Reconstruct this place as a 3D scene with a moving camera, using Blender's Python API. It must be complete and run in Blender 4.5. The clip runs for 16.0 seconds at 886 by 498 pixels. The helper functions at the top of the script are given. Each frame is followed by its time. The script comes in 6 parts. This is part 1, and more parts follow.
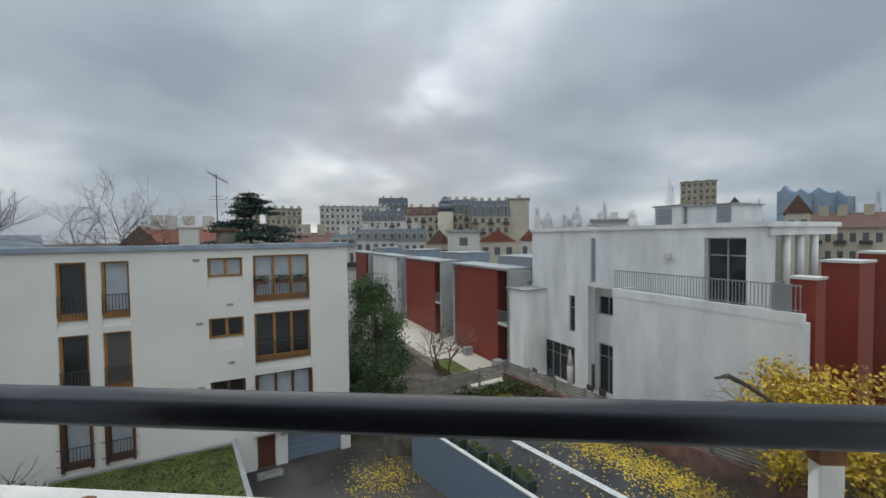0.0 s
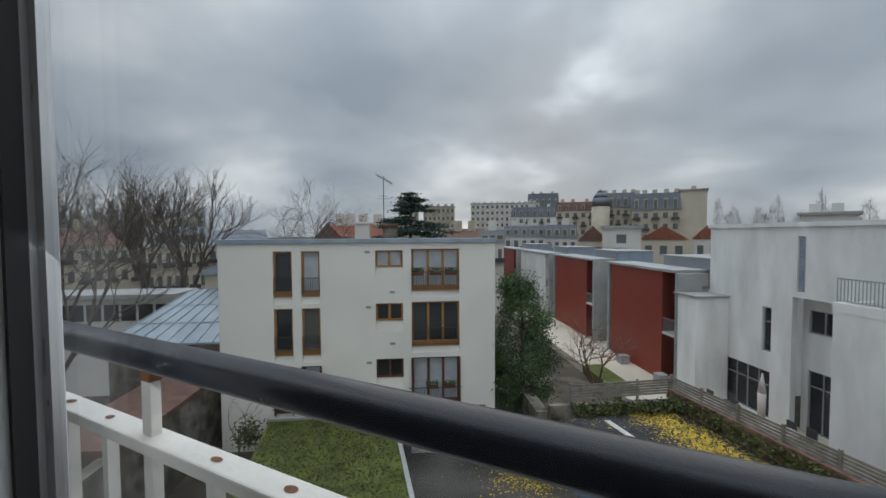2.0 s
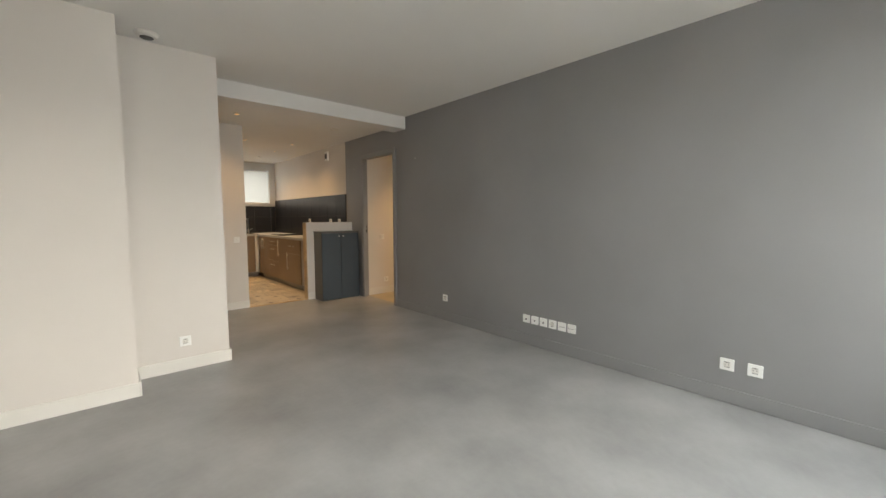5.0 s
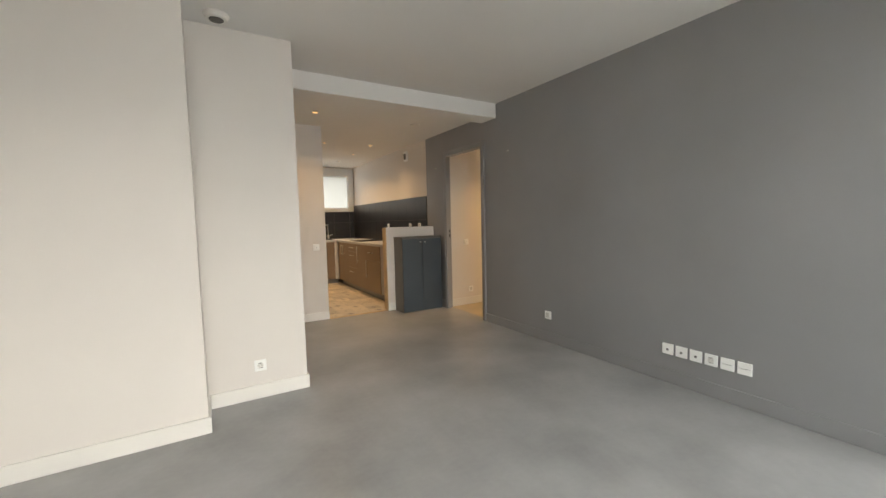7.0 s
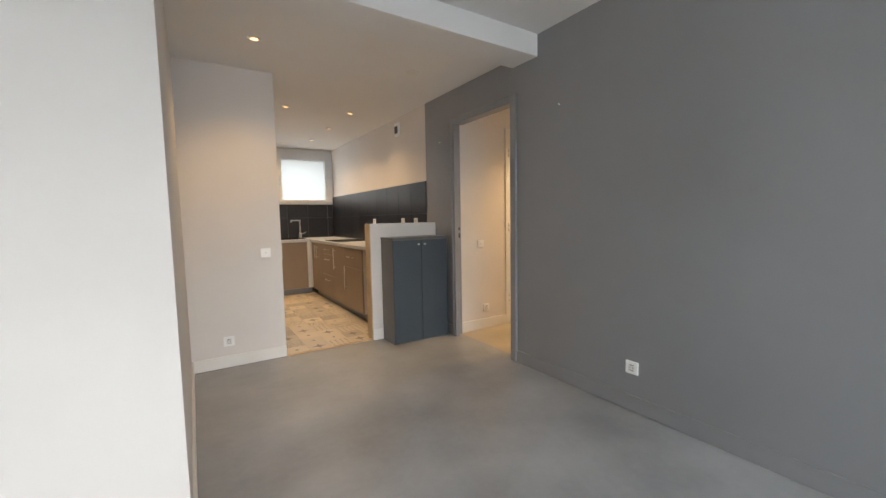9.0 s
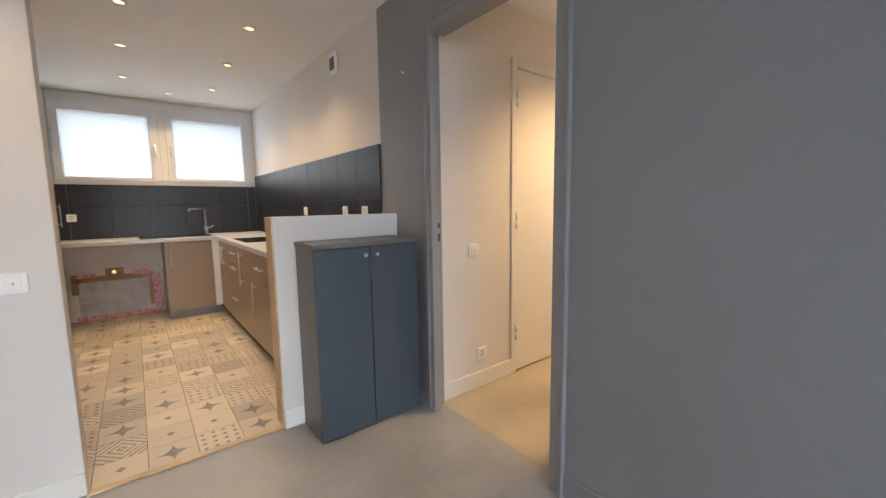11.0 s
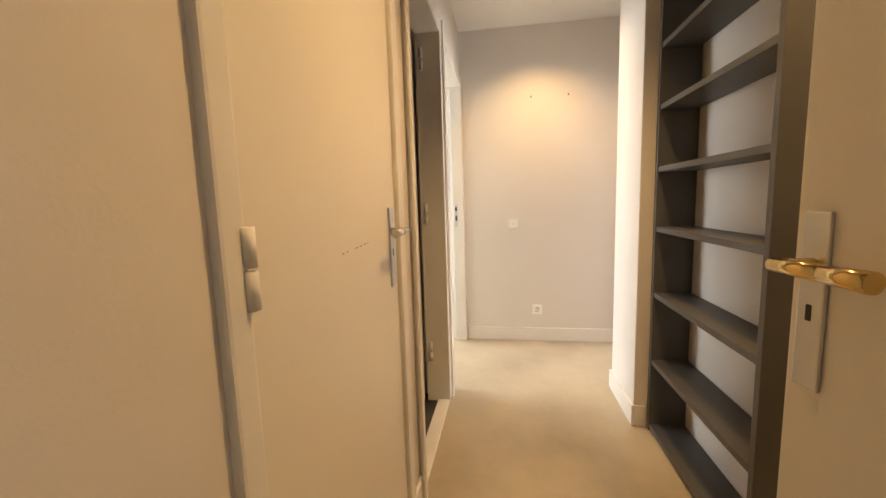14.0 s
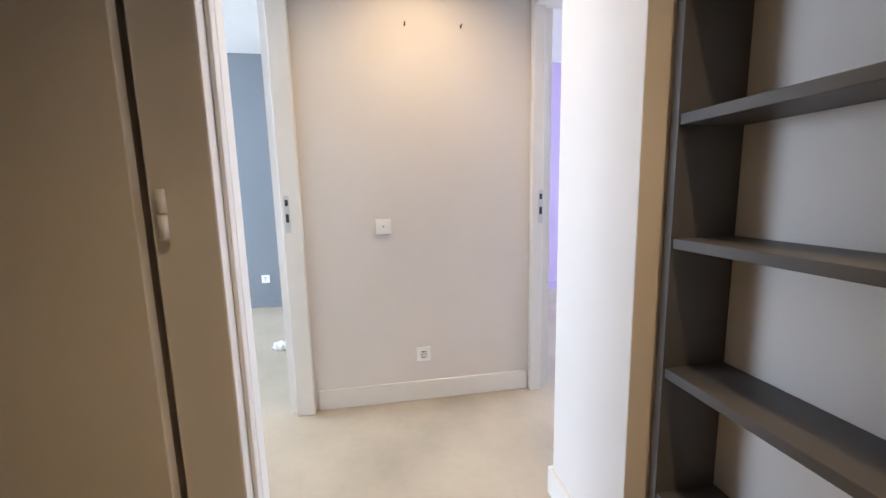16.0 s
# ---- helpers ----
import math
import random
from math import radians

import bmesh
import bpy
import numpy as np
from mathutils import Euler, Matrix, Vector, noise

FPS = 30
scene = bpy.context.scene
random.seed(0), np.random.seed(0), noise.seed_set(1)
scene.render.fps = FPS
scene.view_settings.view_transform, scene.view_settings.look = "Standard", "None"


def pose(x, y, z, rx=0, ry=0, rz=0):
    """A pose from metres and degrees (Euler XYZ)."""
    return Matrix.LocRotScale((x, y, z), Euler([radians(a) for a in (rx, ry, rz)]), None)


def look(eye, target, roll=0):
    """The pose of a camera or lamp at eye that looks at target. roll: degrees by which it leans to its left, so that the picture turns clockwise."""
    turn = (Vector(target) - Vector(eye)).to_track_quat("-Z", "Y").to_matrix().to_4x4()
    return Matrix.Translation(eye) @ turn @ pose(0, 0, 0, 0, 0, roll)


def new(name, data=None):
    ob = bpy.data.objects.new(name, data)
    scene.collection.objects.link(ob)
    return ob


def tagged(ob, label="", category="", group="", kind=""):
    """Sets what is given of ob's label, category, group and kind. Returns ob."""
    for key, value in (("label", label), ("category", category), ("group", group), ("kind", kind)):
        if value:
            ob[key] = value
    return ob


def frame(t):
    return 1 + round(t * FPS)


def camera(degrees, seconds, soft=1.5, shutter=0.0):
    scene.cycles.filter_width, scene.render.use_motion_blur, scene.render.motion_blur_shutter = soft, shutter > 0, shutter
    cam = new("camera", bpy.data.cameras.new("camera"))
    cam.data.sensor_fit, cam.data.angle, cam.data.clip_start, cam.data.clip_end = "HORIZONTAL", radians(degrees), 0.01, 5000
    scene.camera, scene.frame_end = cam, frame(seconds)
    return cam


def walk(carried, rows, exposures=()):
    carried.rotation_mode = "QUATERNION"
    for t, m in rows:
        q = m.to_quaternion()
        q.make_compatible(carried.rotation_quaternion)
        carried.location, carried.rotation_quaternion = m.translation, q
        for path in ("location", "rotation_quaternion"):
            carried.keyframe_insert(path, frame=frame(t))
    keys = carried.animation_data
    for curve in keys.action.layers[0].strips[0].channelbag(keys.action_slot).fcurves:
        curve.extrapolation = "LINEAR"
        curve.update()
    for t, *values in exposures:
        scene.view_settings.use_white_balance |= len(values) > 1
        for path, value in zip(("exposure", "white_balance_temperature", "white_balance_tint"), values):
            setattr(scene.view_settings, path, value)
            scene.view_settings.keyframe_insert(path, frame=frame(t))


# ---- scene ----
cam = camera(97.2, 16.0)
PATH = [
    (0, (0.428, -0.205, 1.362), (0.25, 1.786, 1.298), -0.7),
    (0.5, (0.327, -0.078, 1.358), (0.19, 1.917, 1.311), -0.3),
    (1, (0.279, -0.002, 1.365), (0.103, 1.99, 1.32), 0.1),
    (1.5, (0.3, 0.021, 1.346), (-0.073, 1.985, 1.295), 0.1),
    (2, (0.43, -0.091, 1.335), (-0.466, 1.696, 1.259), -0.3),
    (2.5, (0.5, -0.249, 1.311), (-0.904, 1.172, 1.21), -0.5),
    (3, (0.606, -0.445, 1.274), (-1.2, 0.402, 1.131), -0.2),
    (3.5, (0.758, -0.593, 1.272), (-1.233, -0.501, 1.099), -0.4),
    (4, (0.852, -0.583, 1.259), (-1.036, -1.221, 1.089), -0.1),
    (4.5, (0.973, -0.556, 1.235), (-0.642, -1.725, 1.076), 0.0),
    (5, (1.058, -0.568, 1.245), (-0.262, -2.062, 1.083), -0.1),
    (7.3, (0.775, -1.464, 1.245), (-0.255, -3.172, 1.102), -1.3),
    (7.5, (0.717, -1.609, 1.237), (-0.321, -3.313, 1.097), -1.0),
    (8, (0.556, -1.974, 1.255), (-0.501, -3.666, 1.116), -1.1),
    (8.2, (0.494, -2.109, 1.244), (-0.561, -3.802, 1.097), -1.2),
    (10.5, (-0.501, -3.831, 1.208), (-1.69, -5.427, 1.009), -0.8),
    (11, (-0.726, -4.164, 1.222), (-1.954, -5.726, 0.996), -0.9),
    (11.5, (-0.955, -4.484, 1.209), (-2.214, -6.017, 0.956), -0.9),
    (12, (-1.185, -4.824, 1.185), (-2.56, -6.253, 0.926), -1.1),
    (12.5, (-1.418, -5.134, 1.187), (-2.965, -6.377, 0.939), -1.3),
    (13, (-1.736, -5.384, 1.182), (-3.479, -6.339, 0.954), -2.3),
    (13.5, (-2.057, -5.554, 1.174), (-3.947, -6.164, 0.938), -1.8),
    (14, (-2.355, -5.654, 1.186), (-4.315, -5.97, 0.941), -1.8),
    (14.5, (-2.66, -5.681, 1.178), (-4.641, -5.764, 0.918), -2.1),
    (15, (-2.943, -5.681, 1.182), (-4.92, -5.516, 0.928), -1.8),
    (15.5, (-3.238, -5.633, 1.167), (-5.176, -5.229, 0.887), -1.2),
    (16, (-3.544, -5.624, 1.152), (-5.495, -5.295, 0.862), -1.3),
]
walk(cam, [(t, look(eye, target, roll)) for t, eye, target, roll in PATH], [
    (0, 0.1, 6500, 10), (1.5, -0.05, 6500, 10), (2.3, 0.03, 6500, 10), (3.0, 0.6, 6800, 10), (3.5, 1.3, 8200, 10), (4.0, 2.2, 7600, 10), (5.0, 2.9, 7500, 10),
    (8.0, 3.15, 7000, 10), (10.5, 3.55, 5900, 10), (11.5, 3.5, 5900, 10), (12.5, 3.2, 6000, 10), (13.0, 3.0, 6150, 10), (13.5, 2.7, 6800, 10), (14.5, 2.85, 7300, 10), (15.0, 2.65, 6900, 10), (15.5, 2.75, 5350, 10), (16.0, 2.6, 5450, 10)])

# ---- light ----
SUN_YAW, SUN_ELEV = 12.0, 19.0
world = bpy.data.worlds.new("world")
scene.world = world
world.use_nodes = True
wn, wl = world.node_tree.nodes, world.node_tree.links
wn.clear()


def wnode(kind, **sets):
    n = wn.new(kind)
    for k, v in sets.items():
        n.inputs[k].default_value = v
    return n


def wmath(op, a, b=None):
    n = wn.new("ShaderNodeMath")
    n.operation = op
    for i, v in enumerate((a, b)):
        if v is None:
            continue
        if isinstance(v, (int, float)):
            n.inputs[i].default_value = v
        else:
            wl.new(v, n.inputs[i])
    return n.outputs[0]


sky = wn.new("ShaderNodeTexSky")
sky.sky_type, sky.sun_disc = "NISHITA", False
sky.sun_elevation, sky.sun_rotation = radians(SUN_ELEV), radians(-SUN_YAW)
coord = wn.new("ShaderNodeTexCoord")
sep = wn.new("ShaderNodeSeparateXYZ")
wl.new(coord.outputs["Generated"], sep.inputs[0])
up = wmath("ADD", wmath("MAXIMUM", sep.outputs[2], 0.0), 0.30)
flat = wn.new("ShaderNodeCombineXYZ")
wl.new(wmath("DIVIDE", sep.outputs[0], up), flat.inputs[0])
wl.new(wmath("DIVIDE", sep.outputs[1], up), flat.inputs[1])
cloud = wnode("ShaderNodeTexNoise", Scale=1.25, Detail=6.0, Roughness=0.45, Distortion=0.1)
wl.new(flat.outputs[0], cloud.inputs["Vector"])
ramp = wn.new("ShaderNodeValToRGB")
ramp.color_ramp.elements[0].position, ramp.color_ramp.elements[0].color = 0.36, (0.31, 0.37, 0.435, 1)
ramp.color_ramp.elements[1].position, ramp.color_ramp.elements[1].color = 0.72, (0.80, 0.85, 0.88, 1)
mid = ramp.color_ramp.elements.new(0.52)
mid.color = (0.44, 0.505, 0.57, 1)
wl.new(cloud.outputs["Fac"], ramp.inputs[0])
# cloud cover glows round the veiled sun
toward = (-math.sin(radians(SUN_YAW)) * math.cos(radians(SUN_ELEV)), math.cos(radians(SUN_YAW)) * math.cos(radians(SUN_ELEV)), math.sin(radians(SUN_ELEV)))
dot = wn.new("ShaderNodeVectorMath")
dot.operation, dot.inputs[1].default_value = "DOT_PRODUCT", toward
wl.new(coord.outputs["Generated"], dot.inputs[0])
near_sun = wmath("POWER", wmath("MAXIMUM", dot.outputs["Value"], 0.0), 60.0)
thin = wn.new("ShaderNodeMapRange")
thin.inputs[1].default_value, thin.inputs[2].default_value = 0.49, 0.64
wl.new(cloud.outputs["Fac"], thin.inputs[0])
# the cover is brighter overhead than at the horizon
overhead = wmath("MULTIPLY", wmath("POWER", wmath("MAXIMUM", sep.outputs[2], 0.0), 4.0), 4.5)
glow = wmath("ADD", wmath("MULTIPLY", wmath("MULTIPLY", near_sun, thin.outputs[0]), 1.0), wmath("ADD", overhead, 1.0))
lit = wn.new("ShaderNodeVectorMath")
lit.operation = "SCALE"
wl.new(ramp.outputs[0], lit.inputs[0])
wl.new(glow, lit.inputs["Scale"])
back_sky = wnode("ShaderNodeBackground", Strength=0.05)
back_cloud = wnode("ShaderNodeBackground", Strength=0.9)
wl.new(sky.outputs[0], back_sky.inputs[0])
wl.new(lit.outputs[0], back_cloud.inputs[0])
both = wnode("ShaderNodeMixShader", Fac=0.93)
wl.new(back_sky.outputs[0], both.inputs[1])
wl.new(back_cloud.outputs[0], both.inputs[2])
wout = wn.new("ShaderNodeOutputWorld")
wl.new(both.outputs[0], wout.inputs[0])

sun = new("sun", bpy.data.lights.new("sun", "SUN"))
sun.data.energy, sun.data.angle, sun.data.color = 0.5, radians(60), (1.0, 0.96, 0.9)
sun.matrix_basis = look((0, 0, 30), (-toward[0], -toward[1], 30 - toward[2]))


def window_light(name, m, w, h, watts, color=(0.86, 0.93, 1.0)):
    lamp = new(name, bpy.data.lights.new(name, "AREA"))
    lamp.data.shape, lamp.data.size, lamp.data.size_y = "RECTANGLE", w, h
    lamp.data.energy, lamp.data.color = watts, color
    lamp.matrix_basis = m
    return lamp


# sky light in the window openings
for z in (0.72, 1.17, 1.62, 2.07):
    window_light("sky_light_living", look((-0.15, 0.17, z), (-0.15, -3, z - 2.4)), 3.5, 0.42, 2.2)
window_light("sky_light_kitchen", look((-1.05, -10.25, 1.95), (-1.05, -6, 1.2)), 1.8, 0.8, 1.5)
window_light("sky_light_bedroom", look((-6.3, -10.15, 1.55), (-6.0, -6, 1.1)), 2.4, 1.3, 34)
window_light("sky_light_small_room", look((-6.3, -0.05, 1.55), (-6.3, -4, 1.1)), 1.7, 1.3, 30)
SPOTS = [(-1.47, -7.26, 2.47), (-1.48, -8.14, 2.47), (-1.48, -9.03, 2.47), (-1.12, -9.46, 2.47), (-0.75, -9.04, 2.47),
         (-0.75, -8.13, 2.47), (-0.76, -7.33, 2.47), (-0.25, -5.73, 2.47), (-5.12, -5.4, 2.5), (-3.3, -5.25, 2.5)]
for i, (x, y, z) in enumerate(SPOTS):
    lamp = new("spot_light", bpy.data.lights.new("spot_light", "SPOT"))
    lamp.data.energy = 3.0 if i < 8 else (8.5 if i == 8 else 13)
    lamp.data.color, lamp.data.shadow_soft_size = (1.0, 0.64, 0.30), 0.03
    lamp.data.spot_size, lamp.data.spot_blend = radians(125), 0.9
    lamp.matrix_basis = pose(x, y, z - 0.02)

# ---- materials ----


def mat(name, color, rough=0.6, metal=0.0, var=0.12, scale=6.0, fine=90.0, bump=0.05, gloss_var=0.1, tint=None, random_tone=0.0, coat=0.0, streak=1.0):
    """A painted or natural surface: a broad and a fine variation of tone, and a fine relief."""
    m = bpy.data.materials.new(name)
    m.use_nodes = True
    n, l = m.node_tree.nodes, m.node_tree.links
    b = n["Principled BSDF"]
    b.inputs["Metallic"].default_value = metal
    b.inputs["Coat Weight"].default_value = coat
    c = n.new("ShaderNodeTexCoord")
    big, small = n.new("ShaderNodeTexNoise"), n.new("ShaderNodeTexNoise")
    big.inputs["Scale"].default_value, big.inputs["Detail"].default_value = scale, 5
    small.inputs["Scale"].default_value, small.inputs["Detail"].default_value = fine, 3
    run = n.new("ShaderNodeMapping")
    run.inputs["Scale"].default_value = (1, 1, 1 / streak)
    l.new(c.outputs["Object"], run.inputs["Vector"]), l.new(run.outputs[0], big.inputs["Vector"]), l.new(c.outputs["Object"], small.inputs["Vector"])
    mix = n.new("ShaderNodeMix")
    mix.data_type = "RGBA"
    dark = tint or tuple(v * (1 - 2 * var) for v in color)
    mix.inputs[6].default_value, mix.inputs[7].default_value = (*dark, 1), (*[min(1, v * (1 + var)) for v in color], 1)
    add = n.new("ShaderNodeMath")
    add.operation = "MULTIPLY_ADD"
    add.inputs[1].default_value, add.inputs[2].default_value = 0.3, -0.15
    l.new(small.outputs["Fac"], add.inputs[0])
    spread = n.new("ShaderNodeMapRange")
    spread.inputs[1].default_value, spread.inputs[2].default_value = 0.3, 0.7
    l.new(big.outputs["Fac"], spread.inputs[0])
    fac = n.new("ShaderNodeMath")
    fac.operation, fac.use_clamp = "ADD", True
    l.new(spread.outputs[0], fac.inputs[0]), l.new(add.outputs[0], fac.inputs[1])
    last = fac.outputs[0]
    l.new(last, mix.inputs[0])
    out = mix.outputs[2]
    if random_tone:
        info, hsv, rng = n.new("ShaderNodeObjectInfo"), n.new("ShaderNodeHueSaturation"), n.new("ShaderNodeMapRange")
        rng.inputs[3].default_value, rng.inputs[4].default_value = 1 - random_tone, 1 + random_tone
        l.new(info.outputs["Random"], rng.inputs[0]), l.new(rng.outputs[0], hsv.inputs["Value"]), l.new(out, hsv.inputs["Color"])
        out = hsv.outputs[0]
    l.new(out, b.inputs["Base Color"])
    rr = n.new("ShaderNodeMapRange")
    rr.inputs[3].default_value, rr.inputs[4].default_value = max(0.02, rough - gloss_var), min(1, rough + gloss_var)
    l.new(big.outputs["Fac"], rr.inputs[0]), l.new(rr.outputs[0], b.inputs["Roughness"])
    if bump:
        bp = n.new("ShaderNodeBump")
        bp.inputs["Strength"].default_value, bp.inputs["Distance"].default_value = bump, 0.004
        l.new(small.outputs["Fac"], bp.inputs["Height"]), l.new(bp.outputs[0], b.inputs["Normal"])
    return m


def glass(name, tint=(1, 1, 1), mirror=0.08):
    m = bpy.data.materials.new(name)
    m.use_nodes = True
    n, l = m.node_tree.nodes, m.node_tree.links
    n.remove(n["Principled BSDF"])
    t, g, x, fr = n.new("ShaderNodeBsdfTransparent"), n.new("ShaderNodeBsdfGlossy"), n.new("ShaderNodeMixShader"), n.new("ShaderNodeLayerWeight")
    t.inputs[0].default_value, g.inputs["Roughness"].default_value = (*tint, 1), 0.01
    pw, sc = n.new("ShaderNodeMath"), n.new("ShaderNodeMath")
    pw.operation, pw.inputs[1].default_value = "POWER", 4.0
    sc.operation, sc.inputs[1].default_value, sc.inputs[2].default_value = "MULTIPLY_ADD", 0.5, mirror * 0.25
    l.new(fr.outputs["Facing"], pw.inputs[0]), l.new(pw.outputs[0], sc.inputs[0]), l.new(sc.outputs[0], x.inputs[0])
    l.new(t.outputs[0], x.inputs[1]), l.new(g.outputs[0], x.inputs[2])
    l.new(x.outputs[0], n["Material Output"].inputs[0])
    return m


def emit(name, color, power):
    m = bpy.data.materials.new(name)
    m.use_nodes = True
    b = m.node_tree.nodes["Principled BSDF"]
    b.inputs["Base Color"].default_value = (*color, 1)
    b.inputs["Emission Color"].default_value, b.inputs["Emission Strength"].default_value = (*color, 1), power
    return m


WHITE = mat("white_wall_paint", (0.74, 0.70, 0.66), 0.7, var=0.025, scale=1.2, fine=160, bump=0.08)
CEIL = mat("ceiling_paint", (0.80, 0.79, 0.77), 0.8, var=0.02, scale=0.8, fine=140)
GREY = mat("grey_wall_paint", (0.27, 0.27, 0.277), 0.5, var=0.05, scale=1.0, fine=150, bump=0.1)
GREY_GLOSS = mat("grey_satin_trim_paint", (0.27, 0.27, 0.277), 0.38, var=0.04, scale=2)
FLOOR = mat("grey_poured_floor", (0.36, 0.365, 0.367), 0.34, var=0.14, scale=1.6, fine=26, bump=0.05, gloss_var=0.04)
HALL_FLOOR = mat("beige_poured_floor", (0.50, 0.43, 0.32), 0.42, var=0.12, scale=2.0, fine=24, bump=0.04)
TRIM = mat("white_gloss_trim_paint", (0.79, 0.77, 0.73), 0.4, var=0.03, scale=3, fine=60)
DOORW = mat("white_door_paint", (0.80, 0.76, 0.68), 0.38, var=0.025, scale=1.5, fine=60, bump=0.04)
PVC = mat("white_window_plastic", (0.74, 0.75, 0.76), 0.32, var=0.02, scale=3, fine=50, bump=0.01)
GASKET = mat("black_rubber", (0.02, 0.02, 0.02), 0.6, var=0.1)
ALU = mat("brushed_aluminium", (0.62, 0.63, 0.64), 0.3, metal=1.0, var=0.06, fine=200)
BRASS = mat("polished_brass", (0.83, 0.60, 0.25), 0.16, metal=1.0, var=0.06)
SOCKET = mat("white_switch_plastic", (0.90, 0.90, 0.88), 0.3, var=0.01, bump=0.0)
SCUFF = mat("rubbed_scuff", (0.42, 0.39, 0.35), 0.6, var=0.2, scale=60)
# dark grey painted for shade in holes and behind windows; also shutter slats
HOLE = mat("dark_recess_and_slat", (0.12, 0.115, 0.11), 0.5, var=0.05)
SLATE = mat("blue_grey_lacquer", (0.055, 0.075, 0.095), 0.42, var=0.06, scale=2, fine=120)
SLATE_TOP = mat("grey_lacquer_top", (0.13, 0.125, 0.12), 0.4, var=0.06)
SHELF = mat("dark_grey_shelf_paint", (0.085, 0.082, 0.08), 0.45, var=0.08, scale=3)
TAUPE = mat("taupe_cabinet_front", (0.27, 0.205, 0.145), 0.31, var=0.04, scale=2, gloss_var=0.015)
TAUPE_SIDE = mat("light_cabinet_filler", (0.62, 0.58, 0.53), 0.4, var=0.03)
TOE = mat("grey_plinth", (0.22, 0.22, 0.23), 0.35, var=0.05)
COUNTER = mat("grey_worktop", (0.52, 0.54, 0.57), 0.32, var=0.025, scale=6, fine=300, gloss_var=0.02)
BTILE = mat("black_wall_tile", (0.013, 0.012, 0.014), 0.31, var=0.2, scale=14, fine=80, bump=0.03, gloss_var=0.01, random_tone=0.12)
GROUT = mat("dark_grout", (0.22, 0.20, 0.18), 0.8)
FGROUT = mat("floor_grout", (0.14, 0.13, 0.12), 0.8)
WOOD_STRIP = mat("light_wood_edging", (0.60, 0.45, 0.27), 0.5, var=0.1, scale=8, fine=60)
BLACK = mat("black_glass_ceramic", (0.012, 0.012, 0.014), 0.12, var=0.1)
PLYWOOD = mat("bare_plaster", (0.55, 0.52, 0.48), 0.8, var=0.08, scale=3)
TAPE_B = mat("brown_packing_tape", (0.33, 0.17, 0.06), 0.3, var=0.15)
TAPE_R = mat("red_fragile_tape", (0.5, 0.04, 0.05), 0.35, var=0.2, tint=(0.65, 0.55, 0.52), scale=30)
FILM = mat("clear_plastic_film", (0.55, 0.54, 0.53), 0.2, var=0.12, scale=9, bump=0.4, fine=14)
LILAC = mat("lilac_wall_paint", (0.50, 0.40, 0.66), 0.65, var=0.03, scale=1)
SLATEW = mat("blue_grey_wall_paint", (0.20, 0.22, 0.25), 0.6, var=0.04, scale=1)
DTILE = mat("dark_bathroom_tile", (0.05, 0.05, 0.055), 0.4, var=0.1, random_tone=0.1)
CLEAR = glass("clear_glass")
DARKGLASS = mat("dark_window_glass", (0.035, 0.04, 0.045), 0.06, var=0.3, scale=0.7, bump=0.0, gloss_var=0.02)
CURTAIN = mat("pale_curtain_behind_glass", (0.42, 0.45, 0.49), 0.5, var=0.08, scale=2, fine=3, bump=0.0, coat=0.6)
FARGLASS = mat("distant_window_glass", (0.13, 0.135, 0.14), 0.3, var=0.2, bump=0.0)
FROST = bpy.data.materials.new("frosted_glass")
FROST.use_nodes = True
_n, _l = FROST.node_tree.nodes, FROST.node_tree.links
_n.remove(_n["Principled BSDF"])
_t = _n.new("ShaderNodeBsdfTranslucent")
_t.inputs[0].default_value = (0.42, 0.41, 0.39, 1)
_l.new(_t.outputs[0], _n["Material Output"].inputs[0])
BULB = emit("warm_bulb", (1.0, 0.62, 0.26), 0.3)
RAIL_BLACK = mat("worn_black_handrail", (0.012, 0.015, 0.024), 0.3, var=0.25, scale=10, fine=140, bump=0.06, gloss_var=0.08)
RAIL_WHITE = mat("chipped_white_paint", (0.78, 0.75, 0.68), 0.5, var=0.08, scale=18, fine=80, bump=0.3)
RAIL_BLACK.node_tree.nodes["Principled BSDF"].inputs["Specular IOR Level"].default_value = 0.3
RUST = mat("rust", (0.24, 0.10, 0.04), 0.85, var=0.35, scale=30, bump=0.5)
RENDER_A = mat("warm_white_render", (0.81, 0.785, 0.72), 0.85, var=0.04, scale=0.35, fine=40, bump=0.2)
RENDER_B = mat("weathered_white_render", (0.82, 0.81, 0.785), 0.85, var=0.10, scale=0.9, fine=8, bump=0.25, streak=3.5)
REDPANEL = mat("brick_red_cladding", (0.26, 0.036, 0.02), 0.5, var=0.1, scale=0.8, fine=30)
REDDARK = mat("dark_red_side", (0.17, 0.03, 0.02), 0.6, var=0.1)
CONC = mat("grey_concrete", (0.36, 0.36, 0.35), 0.85, var=0.12, scale=0.8, fine=20, bump=0.3)
ZINC = mat("blue_grey_zinc", (0.33, 0.39, 0.46), 0.4, var=0.1, scale=1.5, metal=0.3)
ROOFGRIT = mat("flat_roof_gravel", (0.20, 0.195, 0.18), 0.95, var=0.25, scale=3, fine=60, bump=0.5)
OAK = mat("orange_varnished_wood", (0.40, 0.19, 0.055), 0.45, var=0.12, scale=5)
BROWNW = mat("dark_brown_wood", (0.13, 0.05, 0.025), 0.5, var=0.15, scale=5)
BLUEDOOR = mat("blue_grey_garage_door", (0.19, 0.24, 0.31), 0.5, var=0.05, scale=2)
IRON = mat("dark_iron", (0.06, 0.06, 0.065), 0.5, var=0.1)
